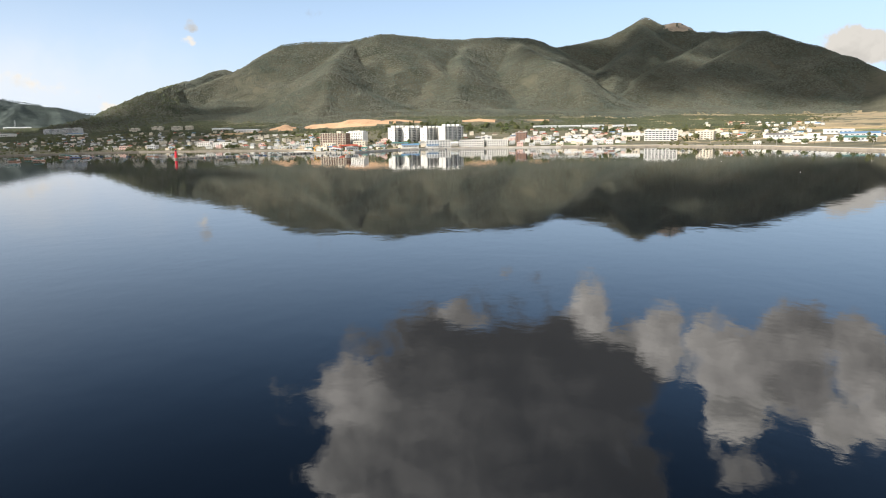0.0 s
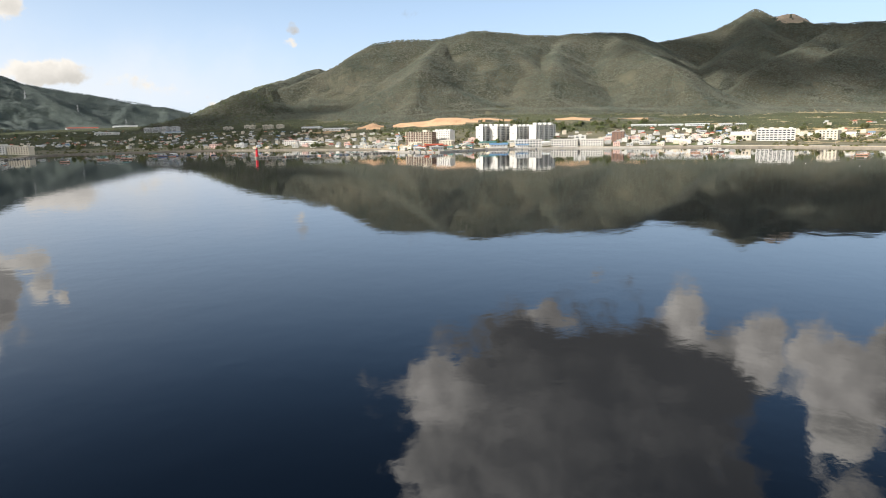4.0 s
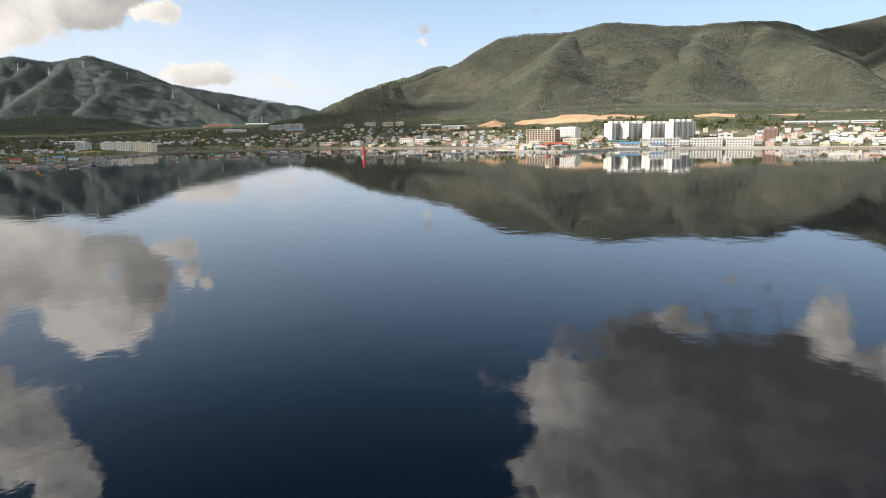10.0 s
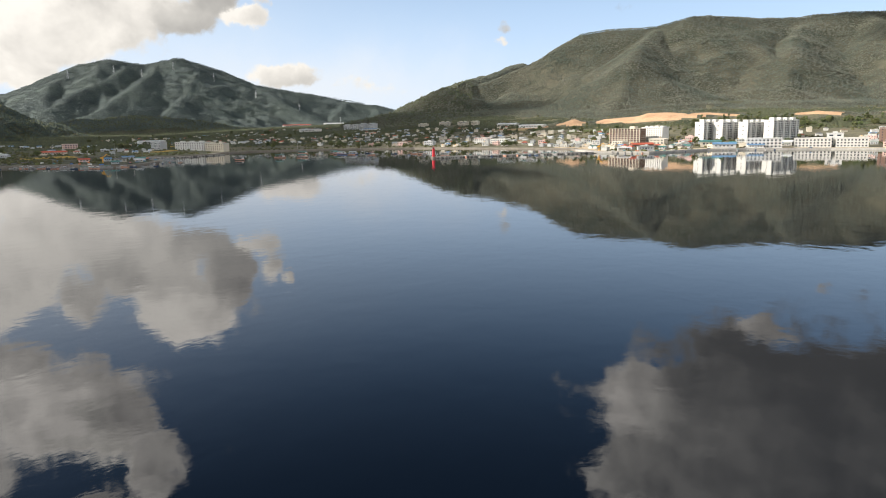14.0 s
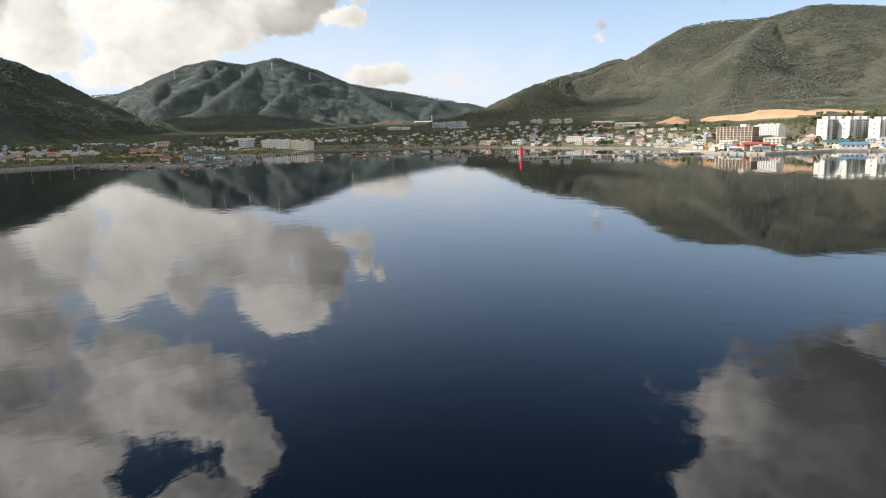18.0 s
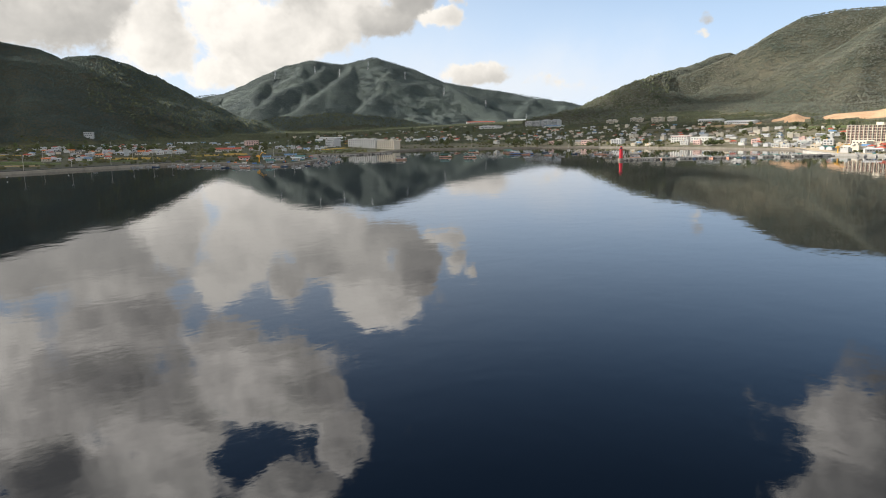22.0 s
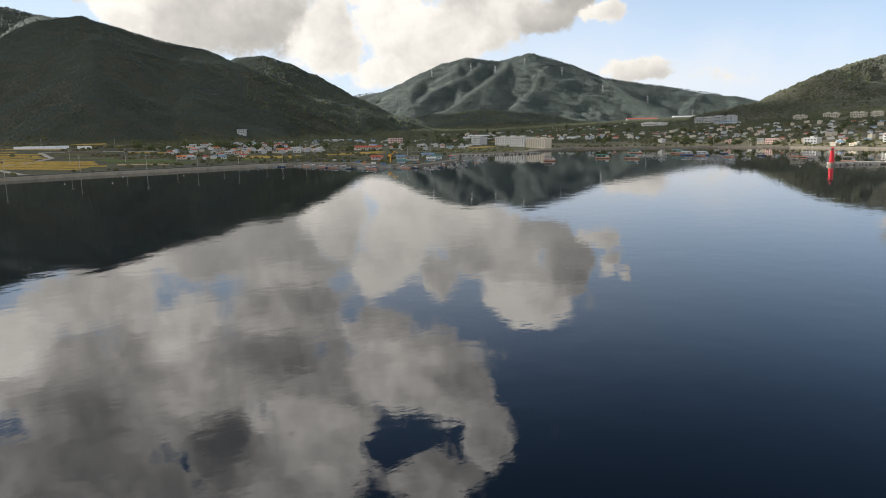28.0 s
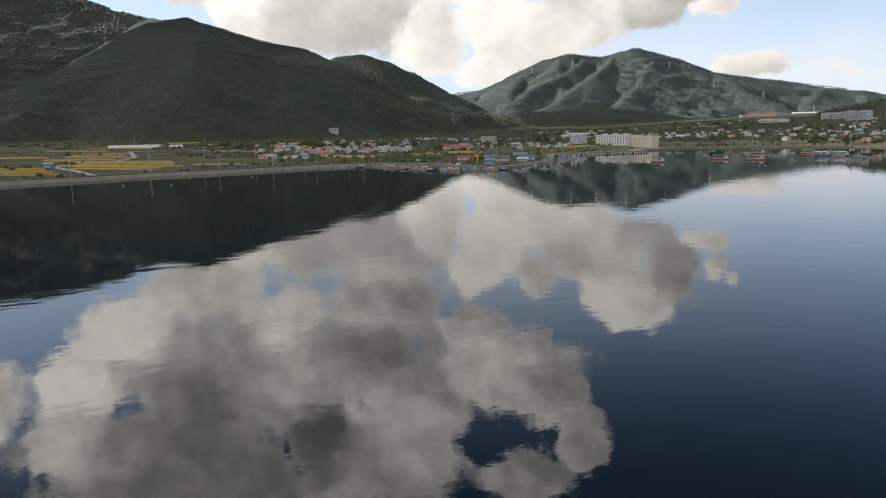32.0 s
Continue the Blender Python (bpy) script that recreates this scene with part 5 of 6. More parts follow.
RAFTS[0].matrix_basis, RAFTS[1].matrix_basis, RAFTS[2].matrix_basis = pose(-474, 791, 0, 0, 0, 40), pose(-481, 735, 0, 0, 0, 30), pose(-440, 885, 0, 0, 0, 35)
for k, x, y, a in ((0, -451, 799, 38), (0, -462, 888, 30), (1, -352, 886, 10), (0, -486, 918, 35), (1, 166, 800, -10), (1, 282, 700, -20), (2, -452, 880, 50), (0, -520, 900, 40), (1, -300, 830, 20)):
    copy_thing(RAFTS[k], pose(x, y, 0, 0, 0, a))
moor = [(4, -520, 832, 20), (4, -421, 796, 60), (1, -437, 876, 40), (0, -428, 884, 30), (1, -403, 862, 30), (3, -442, 923, 20), (0, -376, 839, 10), (3, -394, 898, 20), (1, -367, 897, 15),
        (0, -345, 878, 15), (4, -552, 901, 30), (4, -504, 906, 30), (0, -417, 896, 30), (2, -210, 806, -40), (3, -212, 855, -40), (0, 191, 828, 0), (1, 194, 814, 10), (4, 108, 845, 0), (4, 263, 776, 30)]
# along the breakwater and the quays
r = random.Random(8)
for i in range(17):
    t = i / 16
    moor.append((r.choice((0, 0, 1, 2, 3, 4)), -176 - 100 * t + r.uniform(-2, 2) + 7, 920 - 104 * t + r.uniform(-2, 2) + 7, -45 + r.choice((0, 180)) + r.uniform(-12, 12)))
for i in range(9):
    moor.append((r.choice((0, 1, 2, 3)), -262 + 80 * i / 8 - 8, 818 + 78 * i / 8 - 8, -45 + r.uniform(-15, 15)))
for x0, y0, x1, y1, n, a in ((-588, 570, -528, 584, 11, 75), (-522, 588, -486, 610, 7, 20), (-486, 622, -520, 684, 8, -40), (-530, 692, -598, 748, 8, 50), (-594, 540, -586, 562, 4, 60), (-150, 908, -112, 901, 6, 90),
                             (-98, 925, -70, 985, 7, 10), (-50, 985, 10, 1000, 7, 90), (-515, 580, -498, 584, 3, 10), (-574, 574, -512, 576, 9, 80), (-478, 606, -474, 640, 5, 10), (-482, 640, -520, 700, 7, -35), (-545, 712, -600, 760, 5, 40)):
    for i in range(n):
        t = (i + 0.5) / n
        moor.append((r.choice((0, 0, 1, 2, 3, 4)), x0 + (x1 - x0) * t + r.uniform(-2, 2), y0 + (y1 - y0) * t + r.uniform(-2, 2), a + r.uniform(-12, 12) + r.choice((0, 180))))
first = set()
for k, x, y, a in moor:
    if k in first:
        copy_thing(BOATS[k], pose(x, y, 0, 0, 0, a) @ Matrix.Scale(0.8 if x < -470 else 0.9, 4))
    else:
        BOATS[k].matrix_basis = pose(x, y, 0, 0, 0, a)
        first.add(k)


def harbour_crane(x, y, turn, z=1.9):
    root = thing("harbour_crane", "yellow jib crane on the quay", "crane", "harbour cranes")
    part("pedestal", Shape().cyl(0, 0, -0.2, 5.5, 0.6, 0.5, 12), YELLOW_PAINT, root)
    part("cab", Shape().box(-1.1, -1.1, 5.5, 1.1, 1.1, 7.8), YELLOW_PAINT, root)
    part("cab_window", Shape().box(1.1, -0.8, 6.3, 1.16, 0.8, 7.5), GLASS, root)
    part("jib", Shape().beam((0.8, 0, 7.2), (4.5, 0, 10.6), 0.5, 0.7).beam((4.5, 0, 10.6), (8.2, 0, 9.0), 0.35, 0.5), YELLOW_PAINT, root)
    part("counterweight", Shape().box(-2.6, -0.8, 5.8, -1.1, 0.8, 7.2), YELLOW_PAINT, root)
    part("hoist_rope", Shape().cyl(8.2, 0, 5.5, 9.0, 0.04, 0.04, 5), BLACK_RUBBER, root)
    root.matrix_basis = pose(x, y, z, 0, 0, turn) @ Matrix.Scale(0.75, 4)


harbour_crane(-164, 926, 20)
harbour_crane(-545, 628, 30)
for x, y, ln, d, h, mat, rm, lab in ((-590, 640, 14, 8, 3.6, PINK, RED_TILE, "low pink harbour store with a red roof"), (-575, 655, 10, 7, 3.4, WHITE, BLUE_METAL, "white harbour store with a blue roof"),
                                     (-556, 650, 16, 8, 3.8, BEIGE, GREY_TILE, "beige harbour store with a grey roof"), (-560, 680, 12, 8, 3.6, WHITE, TEAL_METAL, "white harbour store with a teal roof"),
                                     (-535, 655, 10, 8, 3.2, CREAM, WHITE_METAL, "cream harbour store with a metal roof"), (-600, 700, 16, 9, 4, PALE_GREY, BLUE_METAL, "grey harbour store with a blue roof"),
                                     (-528, 622, 9, 6, 3.0, PALE_GREY, TEAL_METAL, "small grey quay hut")):
    hall(lab, (x, y), (x + ln * 0.4, y + ln * 0.53), d * 0.6, h * 0.72, 1.0, mat, rm, "harbour_store", "shed", group="stores on the western harbour", bays=3)


def net_pile(label, mat, seed):
    g = random.Random(seed)
    root = thing("net_pile", label, "fishing nets", "gear piles on the quays")
    heap = Shape()
    for _ in range(7):
        heap.lump(g, g.uniform(-1.4, 1.4), g.uniform(-1, 1), 0.35, g.uniform(0.5, 0.9), 0.7)
    part("net", heap, mat, root)
    part("tarpaulin", Shape().gable(-1.0, -0.8, 0.7, 0.6, 0.8, 0.45, 0.15, 0.05), BLUE_PAINT if mat is not BLUE_METAL else PALE_GREY, root)
    return root


def crate_stack(label, mat, seed):
    g = random.Random(seed)
    root = thing("crate_stack", label, "crates", "gear piles on the quays")
    box = Shape().box(-0.6, -0.45, 0, 0.6, 0.45, 0.55).mesh("crate", mat)
    for i in range(6):
        part("crate", box, None, root, at=pose((i % 3) * 1.3 - 1.3, g.uniform(-0.1, 0.1), (i // 3) * 0.57, 0, 0, g.uniform(-6, 6)))
    return root


GEAR = [net_pile("heap of green fishing nets under a blue tarpaulin", TEAL_METAL, 1), net_pile("heap of dark fishing nets on the quay", BLACK_RUBBER, 2), crate_stack("stack of blue fish crates", BLUE_PAINT, 3), crate_stack("stack of orange fish crates", ORANGE_TILE, 4),
        crate_stack("stack of white foam boxes", WHITE, 5)]
g = random.Random(31)
gear_spots = [(x + g.uniform(-3, 3), y + g.uniform(-3, 3)) for x, y in ((-590, 618), (-575, 620), (-560, 612), (-548, 606), (-535, 606), (-520, 606), (-508, 612), (-512, 625), (-520, 640), (-530, 650), (-535, 668), (-548, 690), (-565, 700), (-580, 715), (-600, 728), (-610, 620), (-622, 640), (-595, 690), (-545, 640), (-568, 632),
                                                                         (-150, 922), (-138, 926), (-120, 916), (-104, 925), (-92, 945), (-80, 975), (-62, 1000), (-20, 1012), (10, 1016), (40, 1014))]
for i, (x, y) in enumerate(gear_spots):
    m = pose(x, y, max(1.7, ground_at(x, y)), 0, 0, g.uniform(0, 180))
    if i < len(GEAR):
        GEAR[i].matrix_basis = m
    else:
        copy_thing(g.choice(GEAR), m)


def float_buoy():
    root = thing("mooring_buoy", "small white mooring buoy on the water", "buoy", "mooring buoys")
    part("float", Shape().lump(random.Random(1), 0, 0, 0.12, 0.36), WHITE, root)
    part("ring", Shape().cyl(0, 0, 0.5, 0.75, 0.1, 0.06, 6), STEEL, root)
    return root


buoy = float_buoy()
for i, (x, y) in enumerate([(-403, 740), (-436, 775), (206, 407), (211, 536), (191, 572), (325, 639), (-470, 330), (-505, 420), (-520, 400), (-560, 440), (-540, 470), (-300, 760), (250, 640), (290, 610)]):
    if i:
        copy_thing(buoy, pose(x, y, 0))
    else:
        buoy.matrix_basis = pose(x, y, 0)


# ------------------------------------------------------------------ poles, masts and roads
def utility_pole(label, h=11.0, lamp=False):
    root = thing("utility_pole", label, "pole", "poles along the shore")
    part("pole", Shape().cyl(0, 0, -0.5, h, 0.2, 0.12, 8), CONCRETE, root)
    part("crossarm", Shape().box(-1.0, -0.06, h - 0.5, 1.0, 0.06, h - 0.36), STEEL, root)
    part("crossarm", Shape().box(-0.8, -0.06, h - 1.5, 0.8, 0.06, h - 1.36), STEEL, root)
    for x in (-0.9, 0.9):
        part("insulator", Shape().cyl(x, 0, h - 0.36, h - 0.05, 0.06, 0.04, 6), WHITE, root)
    if lamp:
        part("lamp_arm", Shape().beam((0, 0, h - 2.5), (1.9, 0, h - 1.9), 0.09), STEEL, root)
        part("lamp_head", Shape().box(1.7, -0.15, h - 2.0, 2.5, 0.15, h - 1.82), PALE_GREY, root)
    return root


POLES = [utility_pole("grey concrete utility pole with crossarms"), utility_pole("grey concrete pole with a street lamp arm", 10.0, True)]
spots = [(-581, 381, 0), (-609, 427, 0), (-606, 468, 1), (-620, 508, 0), (-628, 543, 0), (-630, 581, 1), (-575, 335, 0), (-565, 290, 0)]
spots += [(-700, 440 + 40 * i, 0) for i in range(6)] + [(-640 + 36 * i, 1060 + 14 * (i % 3), 1) for i in range(12)] + [(210, 1000, 0), (300, 965, 1), (345, 915, 0), (395, 840, 1), (420, 770, 0), (430, 710, 1), (450, 655, 0)]
spots += [(-980, 470, 0), (-960, 540, 0), (-930, 610, 0), (-900, 680, 0), (-860, 740, 0), (-830, 800, 0), (-790, 860, 0), (-560, 655, 0), (-575, 690, 0), (-200, 1040, 0), (-60, 1075, 0), (40, 1065, 1), (150, 1020, 1)]
used = set()
for x, y, k in spots:
    m = pose(x, y, max(ground_at(x, y), 1.6), 0, 0, 60 if x < -500 else 5)
    if k in used:
        copy_thing(POLES[k], m)
    else:
        POLES[k].matrix_basis = m
        used.add(k)


def pylon():
    root = thing("power_pylon", "grey lattice power pylon on the mountain", "pylon", "power pylons")
    h = 46
    for sx in (-1, 1):
        for sy in (-1, 1):
            part("leg", Shape().beam((sx * 4, sy * 4, -3), (sx * 0.7, sy * 0.7, h), 0.5), STEEL, root)
    for i in range(6):
        a, b = 4 - 3.3 * i / 6, 4 - 3.3 * (i + 1) / 6
        z0, z1 = h * i / 6, h * (i + 1) / 6
        part("brace", Shape().beam((-a, -a, z0), (b, -b, z1), 0.3).beam((a, -a, z0), (-b, -b, z1), 0.3), STEEL, root)
    for z, w in ((28, 7), (35, 6), (42, 5)):
        part("arm", Shape().beam((-w, 0, z), (w, 0, z), 0.8), STEEL, root)
    return root


tower = pylon()
for i, (x, y) in enumerate([(-3080, 3360), (-3200, 3240), (-3280, 3120), (-3420, 2940), (-2880, 3460), (-2620, 3500), (-2400, 3600), (-2180, 3680)]):
    m = pose(x, y, ground_at(x, y), 0, 0, 40)
    if i:
        copy_thing(tower, m)
    else:
        tower.matrix_basis = m


def road(name, label, points, width, mat, lift=0.35, category="road"):
    line = smooth_line(points, 10.0)
    p = np.array(line, float)
    d = np.gradient(p, axis=0)
    d /= np.hypot(d[:, 0], d[:, 1])[:, None]
    nrm = np.stack([d[:, 1], -d[:, 0]], 1) * width / 2
    s, n = Shape(), len(p)
    z = np.maximum(land(p[:, 0], p[:, 1])[0], 1.6) + lift
    for q, off in ((p + nrm, 0), (p - nrm, 0), (p - nrm, -1.5), (p + nrm, -1.5)):
        s.v += [(float(a), float(b), float(c) + off) for (a, b), c in zip(q, z)]
    s.f = [(r * n + i, r * n + i + 1, ((r + 1) % 4) * n + i + 1, ((r + 1) % 4) * n + i) for r in range(4) for i in range(n - 1)]
    return tagged(new(name, s.mesh(name, mat)), label, category, kind="structure")


road("road", "pale concrete lane through the fields", [(-598, 396), (-650, 386), (-684, 378), (-706, 408), (-740, 425), (-772, 441), (-830, 447), (-886, 452), (-900, 500), (-880, 560)], 4, CONCRETE)
road("shore_road", "asphalt road behind the sea wall", [(-578, 250), (-588, 345), (-598, 390), (-608, 430), (-611, 472), (-619, 522), (-621, 574), (-640, 630), (-690, 700), (-700, 790)], 6, ASPHALT)
road("beach_road", "pale road along the eastern beach", [(170, 1010), (300, 965), (378, 885), (420, 770), (440, 670), (500, 580)], 7, CONCRETE)
road("hill_road", "road climbing from the valley", [(-730, 1230), (-760, 1310), (-800, 1400), (-835, 1480), (-815, 1515), (-770, 1505)], 8, CONCRETE, 2.2)


# ------------------------------------------------------------------ fields, greenhouses, gardens
def field(label, x, y0, y1, w, mat, turn=-8, rows=1, name="rice_field", lift=0.5):
    root = thing(name, label, "field", "field plots by the shore")
    ymid, c = (y0 + y1) / 2, w / rows
    z0 = ground_at(x, ymid)
    for i in range(rows):
        s, n = Shape(), max(2, int((y1 - y0) / 8))
        a, b = -w / 2 + i * c + c * 0.16, -w / 2 + (i + 1) * c - c * 0.16
        for j in range(n + 1):
            v = (y0 + (y1 - y0) * j / n) - ymid
            tr = radians(turn)
            zz = [ground_at(x + u * math.cos(tr) - v * math.sin(tr), ymid + u * math.sin(tr) + v * math.cos(tr)) - z0 for u in (a, b)]
            s.v += [(a, v, zz[0] - 0.6), (a + 0.3, v, zz[0] + lift), (b - 0.3, v, zz[1] + lift), (b, v, zz[1] - 0.6)]
        for j in range(n):
            for q in range(3):
                s.f.append((j * 4 + q, j * 4 + q + 1, j * 4 + q + 5, j * 4 + q + 4))
        s.f += [(3, 2, 1, 0), (n * 4, n * 4 + 1, n * 4 + 2, n * 4 + 3)]
        part("crop_strip", s, mat, root)
    root.matrix_basis = pose(x, ymid, z0, 0, 0, turn)


ripe, green, ploughed, dry = "plot of ripe yellow rice", "plot of low green crops", "ploughed dark earth plot", "plot of dry tan grass"
DRY = paint("dry_tan_grass", (0.36, 0.27, 0.14), 0.95, vary=0.3, scale=0.05, bump=0.15, bump_scale=1.0)


def strip(ax, ay, bx, by, w, mat, rows=2):
    """A plot whose rows run from a to b."""
    x, y, half = (ax + bx) / 2, (ay + by) / 2, math.dist((ax, ay), (bx, by)) / 2
    field({STRAW: ripe, CROP: green, EARTH: ploughed, DRY: dry}[mat], x, y - half, y + half, w, mat, math.degrees(math.atan2(ax - bx, by - ay)), rows, "rice_field" if mat is STRAW else "crop_field")


for ax, ay, bx, by, w, mat in ((-741, 396, -711, 459, 10, STRAW), (-727, 392, -697, 457, 8, STRAW), (-710, 389, -682, 455, 8, STRAW), (-695, 379, -661, 456, 8, STRAW), (-684, 390, -648, 440, 8, STRAW), (-667, 388, -634, 432, 8, STRAW),
                               (-684, 310, -674, 372, 8, STRAW), (-667, 290, -656, 372, 8, STRAW), (-650, 290, -639, 375, 7, STRAW), (-634, 290, -622, 378, 6, STRAW), (-702, 300, -693, 368, 9, CROP),
                               (-868, 404, -850, 447, 9, STRAW), (-838, 400, -823, 440, 9, STRAW), (-820, 396, -800, 438, 8, STRAW), (-796, 392, -772, 436, 9, STRAW), (-775, 376, -748, 424, 9, STRAW), (-758, 376, -738, 408, 7, STRAW),
                               (-929, 384, -905, 434, 12, STRAW), (-978, 424, -955, 484, 12, STRAW), (-1052, 510, -1036, 570, 12, STRAW), (-1104, 525, -1100, 566, 12, STRAW), (-858, 526, -846, 559, 9, STRAW),
                               (-900, 466, -890, 510, 16, EARTH), (-868, 458, -856, 505, 14, EARTH), (-842, 456, -830, 502, 14, CROP), (-812, 455, -800, 500, 14, EARTH), (-770, 451, -760, 490, 18, CROP), (-735, 470, -705, 520, 14, CROP),
                               (-706, 468, -680, 526, 14, CROP), (-670, 466, -658, 500, 10, DRY), (-780, 470, -755, 523, 12, EARTH), (-720, 310, -712, 372, 12, EARTH), (-745, 310, -735, 372, 14, CROP), (-775, 310, -765, 362, 14, EARTH),
                               (-815, 320, -808, 380, 14, STRAW), (-850, 330, -842, 388, 14, EARTH), (-890, 330, -880, 392, 16, CROP), (-935, 320, -928, 375, 16, EARTH), (-1000, 350, -985, 420, 18, CROP),
                               (-756, 598, -702, 635, 10, STRAW), (-738, 592, -690, 625, 9, STRAW), (-713, 586, -674, 618, 9, STRAW), (-704, 553, -668, 585, 8, CROP), (-700, 665, -712, 735, 12, STRAW), (-722, 690, -735, 750, 12, STRAW),
                               (-700, 830, -712, 900, 16, CROP), (-742, 880, -756, 930, 14, STRAW), (-860, 1010, -880, 1070, 20, STRAW), (-1010, 1080, -1050, 1150, 24, DRY), (-1200, 1250, -1130, 1330, 30, DRY), (-1120, 1480, -1050, 1540, 26, DRY),
                               (412, 1264, 480, 1225, 24, DRY), (486, 1221, 557, 1178, 24, DRY), (430, 1310, 520, 1262, 22, DRY), (340, 1170, 392, 1145, 16, DRY), (150, 1050, 200, 1034, 14, CROP), (210, 1030, 262, 1008, 14, CROP),
                               (-300, 1352, -190, 1345, 30, CROP), (-470, 1430, -380, 1420, 26, DRY), (-250, 1405, -330, 1412, 18, DRY), (600, 1180, 700, 1120, 26, DRY), (580, 1090, 660, 1040, 24, CROP), (640, 1010, 720, 940, 26, DRY)):
    strip(ax, ay, bx, by, w, mat, 3 if w > 13 else 2)


def tunnel(x, y, ln, w, turn):
    root = thing("greenhouse_tunnel", "long pale plastic greenhouse tunnel in the fields", "greenhouse", "greenhouse tunnels")
    part("film", Shape().vault(0, 0, -0.3, ln, w, 3.4, 12), FILM, root)
    for i in range(int(ln / 4) + 1):
        s = Shape()
        for q in range(8):
            a, b = math.pi * q / 8, math.pi * (q + 1) / 8
            s.beam((i * 4, w / 2 - (w / 2 + 0.06) * math.cos(a), -0.3 + 3.46 * math.sin(a)), (i * 4, w / 2 - (w / 2 + 0.06) * math.cos(b), -0.3 + 3.46 * math.sin(b)), 0.12)
        part("hoop", s, STEEL, root)
    part("door", Shape().box(-0.08, w * 0.35, 0, 0.02, w * 0.65, 2.0), WHITE, root)
    stand(root, x, y, turn)


tunnel(-968, 442, 52, 8, 84)
tunnel(-975, 505, 14, 7, 84)
hut = hall("small grey-blue field hut beside the lane", (-684, 372), (-680, 376), 4, 2.6, 0.4, BLUE_METAL, WHITE_METAL, "field_hut", "hut", bays=1)


def garden_tree(label, seed, h, spread):
    q = random.Random(seed)
    root = thing("tree", label, "tree", "trees round the town")
    t = Shape().cyl(0, 0, -1, h * 0.5, 0.28, 0.16, 7)
    for i in range(5):
        a = 1.256 * i + q.uniform(-0.3, 0.3)
        t.beam((0, 0, h * (0.28 + 0.05 * i)), (math.cos(a) * spread * 0.6, math.sin(a) * spread * 0.6, h * (0.55 + 0.06 * i)), 0.14)
    part("trunk", t, BARK, root)
    c = Shape()
    for i in range(34):
        a, rr, z = q.uniform(0, 6.283), spread * q.uniform(0.15, 1) ** 0.6, q.uniform(0.32, 1)
        rr *= math.sin(min(1, (z - 0.2) / 0.8) * math.pi) ** 0.5 if z < 0.98 else 0.2
        c.lump(q, rr * math.cos(a), rr * math.sin(a), h * z, q.uniform(0.5, 1.0) * spread * 0.36)
    part("crown", c, LEAVES, root)
    return root


TREES = [garden_tree("broad green tree with a rounded crown", 1, 9, 4.0), garden_tree("tall narrow green tree", 2, 12, 2.8), garden_tree("low spreading dark green tree", 3, 6.5, 3.8)]
for tr in TREES:
    tr.matrix_basis = pose(-420 + 8 * TREES.index(tr), 1140, ground_at(-420, 1140))
q = random.Random(77)
belts = [(-350, 1125, 230, 10, 5, 34), (60, 1075, 160, 12, 0, 24), (-110, 1170, 70, 16, 0, 22), (-600, 1110, 120, 14, 20, 22), (-560, 1320, 200, 90, 0, 40), (-860, 960, 80, 30, 35, 22), (-830, 720, 120, 60, 60, 30), (350, 1030, 110, 30, -25, 26),
         (480, 800, 130, 40, -50, 24), (-900, 640, 110, 60, 50, 26), (-120, 1432, 90, 10, 0, 26), (110, 1460, 120, 16, 0, 30), (420, 1230, 140, 20, -15, 24), (95, 1380, 70, 60, 0, 40), (-40, 1420, 60, 30, 0, 30), (305, 1250, 30, 20, 0, 8), (-230, 1330, 180, 60, 0, 30), (-1100, 1350, 220, 160, 30, 30)]
for cx, cy, la, lb, a, n in belts:
    c, s = math.cos(radians(a)), math.sin(radians(a))
    for _ in range(round(n * 0.7)):
        u, v = q.uniform(-la, la), q.uniform(-lb, lb)
        x, y = cx + u * c - v * s, cy + u * s + v * c
        if all((x - ax) ** 2 + (y - ay) ** 2 > 60 for ax, ay in made) and all((x - ax) ** 2 + (y - ay) ** 2 > (0.6 * rr) ** 2 for ax, ay, rr in TAKEN) and from_shore(np.array([x]), np.array([y]))[0] > 8:
            copy_thing(TREES[q.choice((0, 0, 1, 2, 2))], pose(x, y, ground_at(x, y), 0, 0, q.uniform(0, 360)))


def make_scrub():
    """Bushes and hedges over the plain, joined."""
    g = np.random.RandomState(4)
    n = 46000
    a, rr = np.radians(g.uniform(-34, 100, n)), np.sqrt(g.uniform(450**2, 2000**2, n))
    x, y = MID[0] - np.sin(a) * rr, MID[1] + np.cos(a) * rr
    z, hills, s = land(x, y)
    patch = fractal(x / 45 + 9, y / 45 + 2, 3)
    keep = (s > 14) & (hills < 24) & (patch > np.where(np.degrees(a) > 22, 0.51, 0.56)) & ~((x > -1050) & (x < -620) & (y < 480) & (patch < 0.72))
    for px, py, ca, cb in CUTS:
        keep &= ((x - px) / ca) ** 2 + ((y - py) / cb) ** 2 > 1.2
    x, y, z = x[keep], y[keep], z[keep]
    q2, s2 = random.Random(5), Shape()
    for i in range(len(x)):
        s2.lump(q2, x[i], y[i], z[i] + 0.6, q2.uniform(0.9, 2.6), 0.8)
    tagged(sheet("scrub", np.array(s2.v), np.array(s2.f), [SHRUB]), "low green bushes and hedges between fields and houses", "bushes", kind="stuff")


make_scrub()


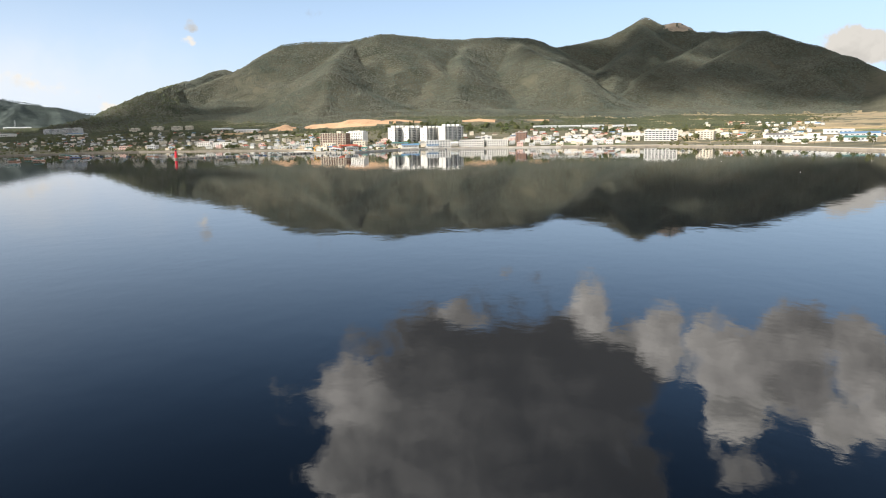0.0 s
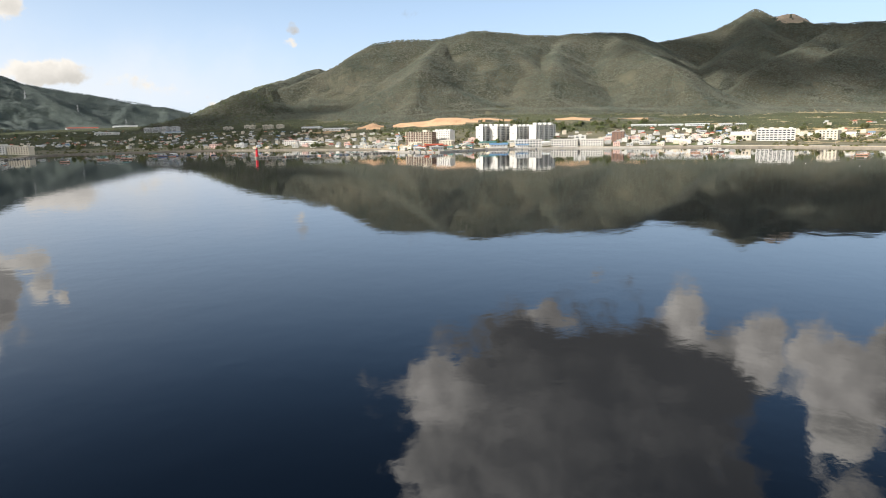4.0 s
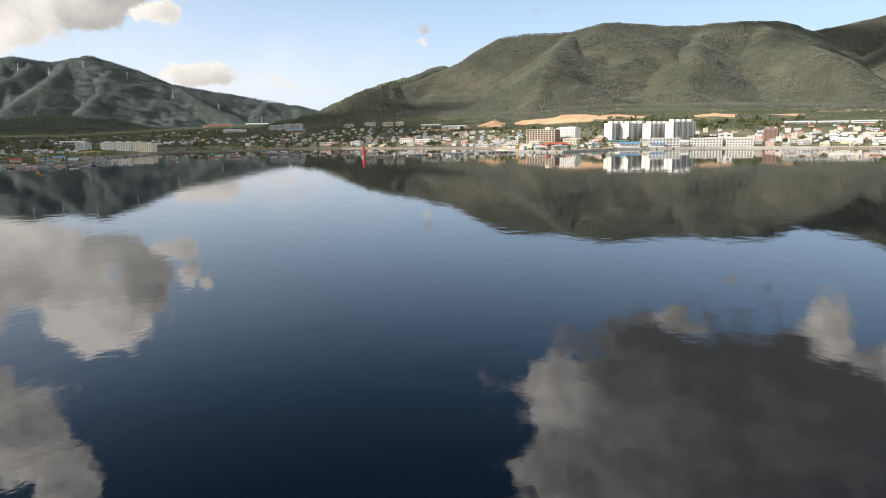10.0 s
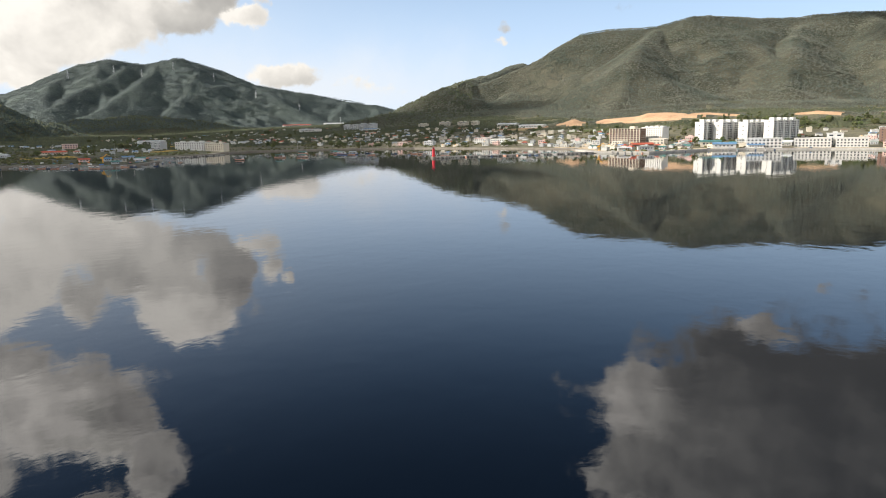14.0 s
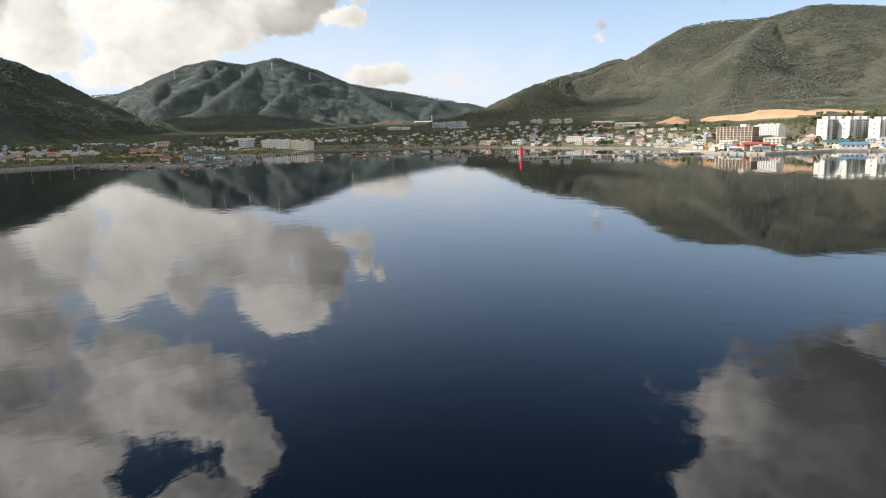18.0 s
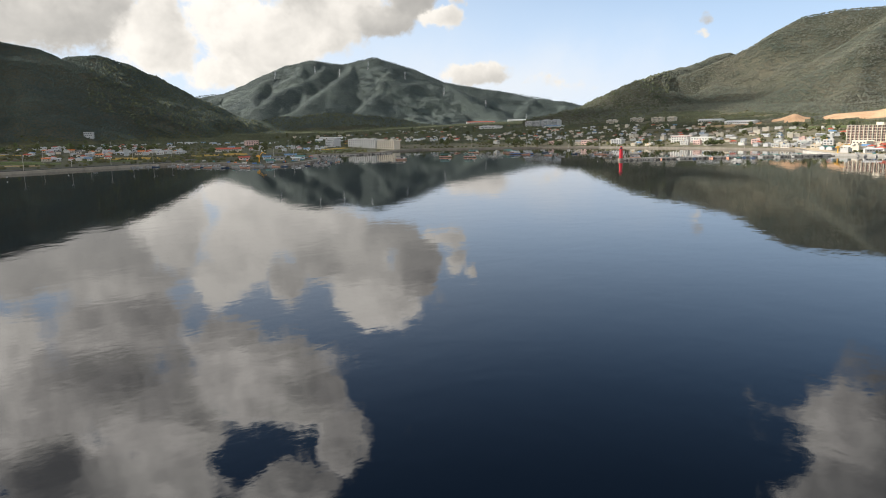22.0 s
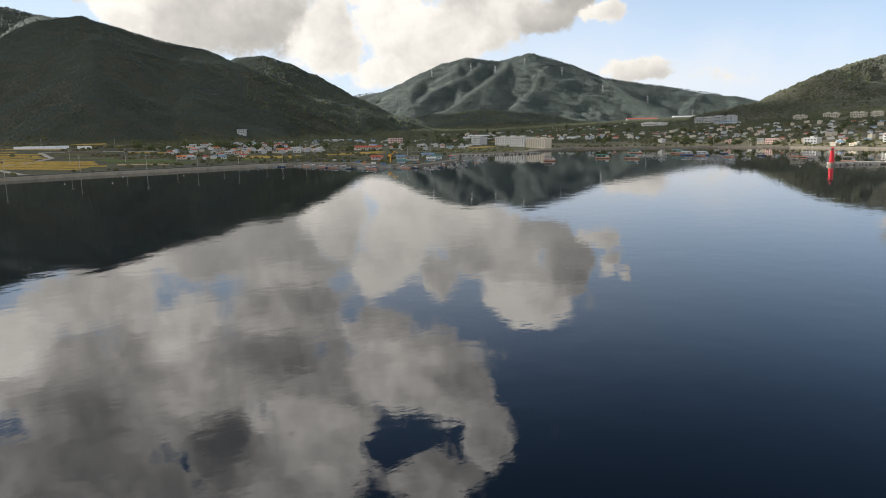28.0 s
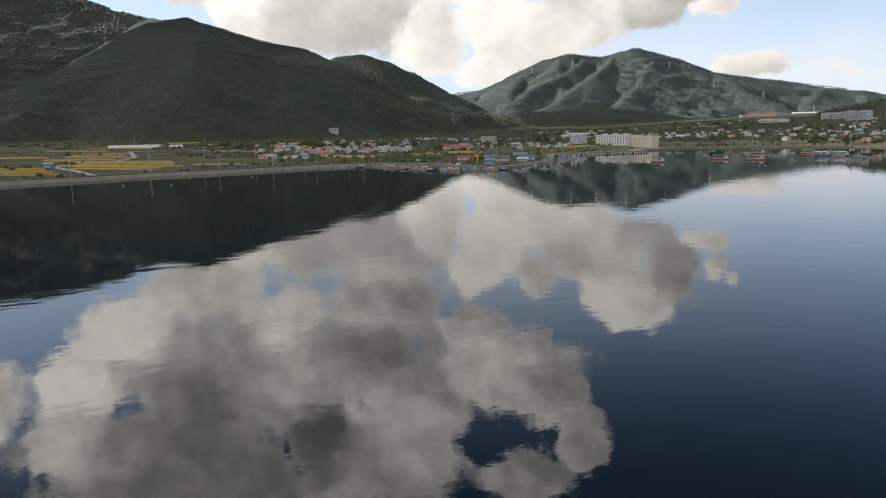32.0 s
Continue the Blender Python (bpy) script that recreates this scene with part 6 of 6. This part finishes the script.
# ------------------------------------------------------------------ unseen clouds added to shade parts of the land
def cloud_stuff():
    m = bpy.data.materials.new("cloud_white")
    m.use_nodes = True
    nt = m.node_tree
    nt.nodes.clear()
    dif, trn, thin, mx, mx2, out = (nt.nodes.new("ShaderNode" + n) for n in ("BsdfDiffuse", "BsdfTranslucent", "BsdfTransparent", "MixShader", "MixShader", "OutputMaterial"))
    dif.inputs[0].default_value = trn.inputs[0].default_value = (1.0, 0.98, 0.95, 1)
    mx.inputs[0].default_value, mx2.inputs[0].default_value = 0.7, 0.16
    for a, b in ((dif.outputs[0], mx.inputs[1]), (trn.outputs[0], mx.inputs[2]), (mx.outputs[0], mx2.inputs[1]), (thin.outputs[0], mx2.inputs[2]), (mx2.outputs[0], out.inputs[0])):
        nt.links.new(a, b)
    return m


CLOUD = cloud_stuff()
to_sun = facing(SUN_HEADING, SUN_HEIGHT)


def cloud(label, x, y, z, high, wide, deep, seed):
    """An added cloud, out of view towards the sun, whose shadow falls on the place x, y, z."""
    g, s = random.Random(seed), Shape()
    at = Vector((x, y, z)) + to_sun * ((high - z) / to_sun.z)
    for i in range(90):
        a, rr = g.uniform(0, 6.283), g.uniform(0, 1) ** 0.5
        s.lump(g, math.cos(a) * rr * wide, math.sin(a) * rr * deep, g.uniform(-40, 90) * (1.2 - rr), g.uniform(0.10, 0.24) * wide, 0.55)
    ob = new("shade_cloud", s.mesh("shade_cloud", CLOUD))
    for p in ob.data.polygons:
        p.use_smooth = True
    ob.matrix_basis = Matrix.Translation(at)
    return tagged(ob, label, "cloud", "clouds over the bay")


# shade casters only: heights are made up to keep them out of view
cloud("unseen cloud added to shade the eastern mountain bowl", 1030, 2400, 230, 5000, 680, 520, 1)
cloud("small unseen cloud added to shade the mountain's lower end", -660, 1830, 95, 5000, 150, 110, 6)
cloud("unseen cloud added to shade the western hill", -1080, 620, 60, 5000, 560, 560, 2)
cloud("unseen cloud added to shade the western fields", -760, 330, 10, 5000, 330, 300, 4)
cloud("unseen cloud added to shade the valley floor", -1080, 1460, 20, 5000, 640, 400, 5)
cloud("unseen cloud added to shade the valley hills", -2150, 2250, 60, 9000, 480, 450, 3)
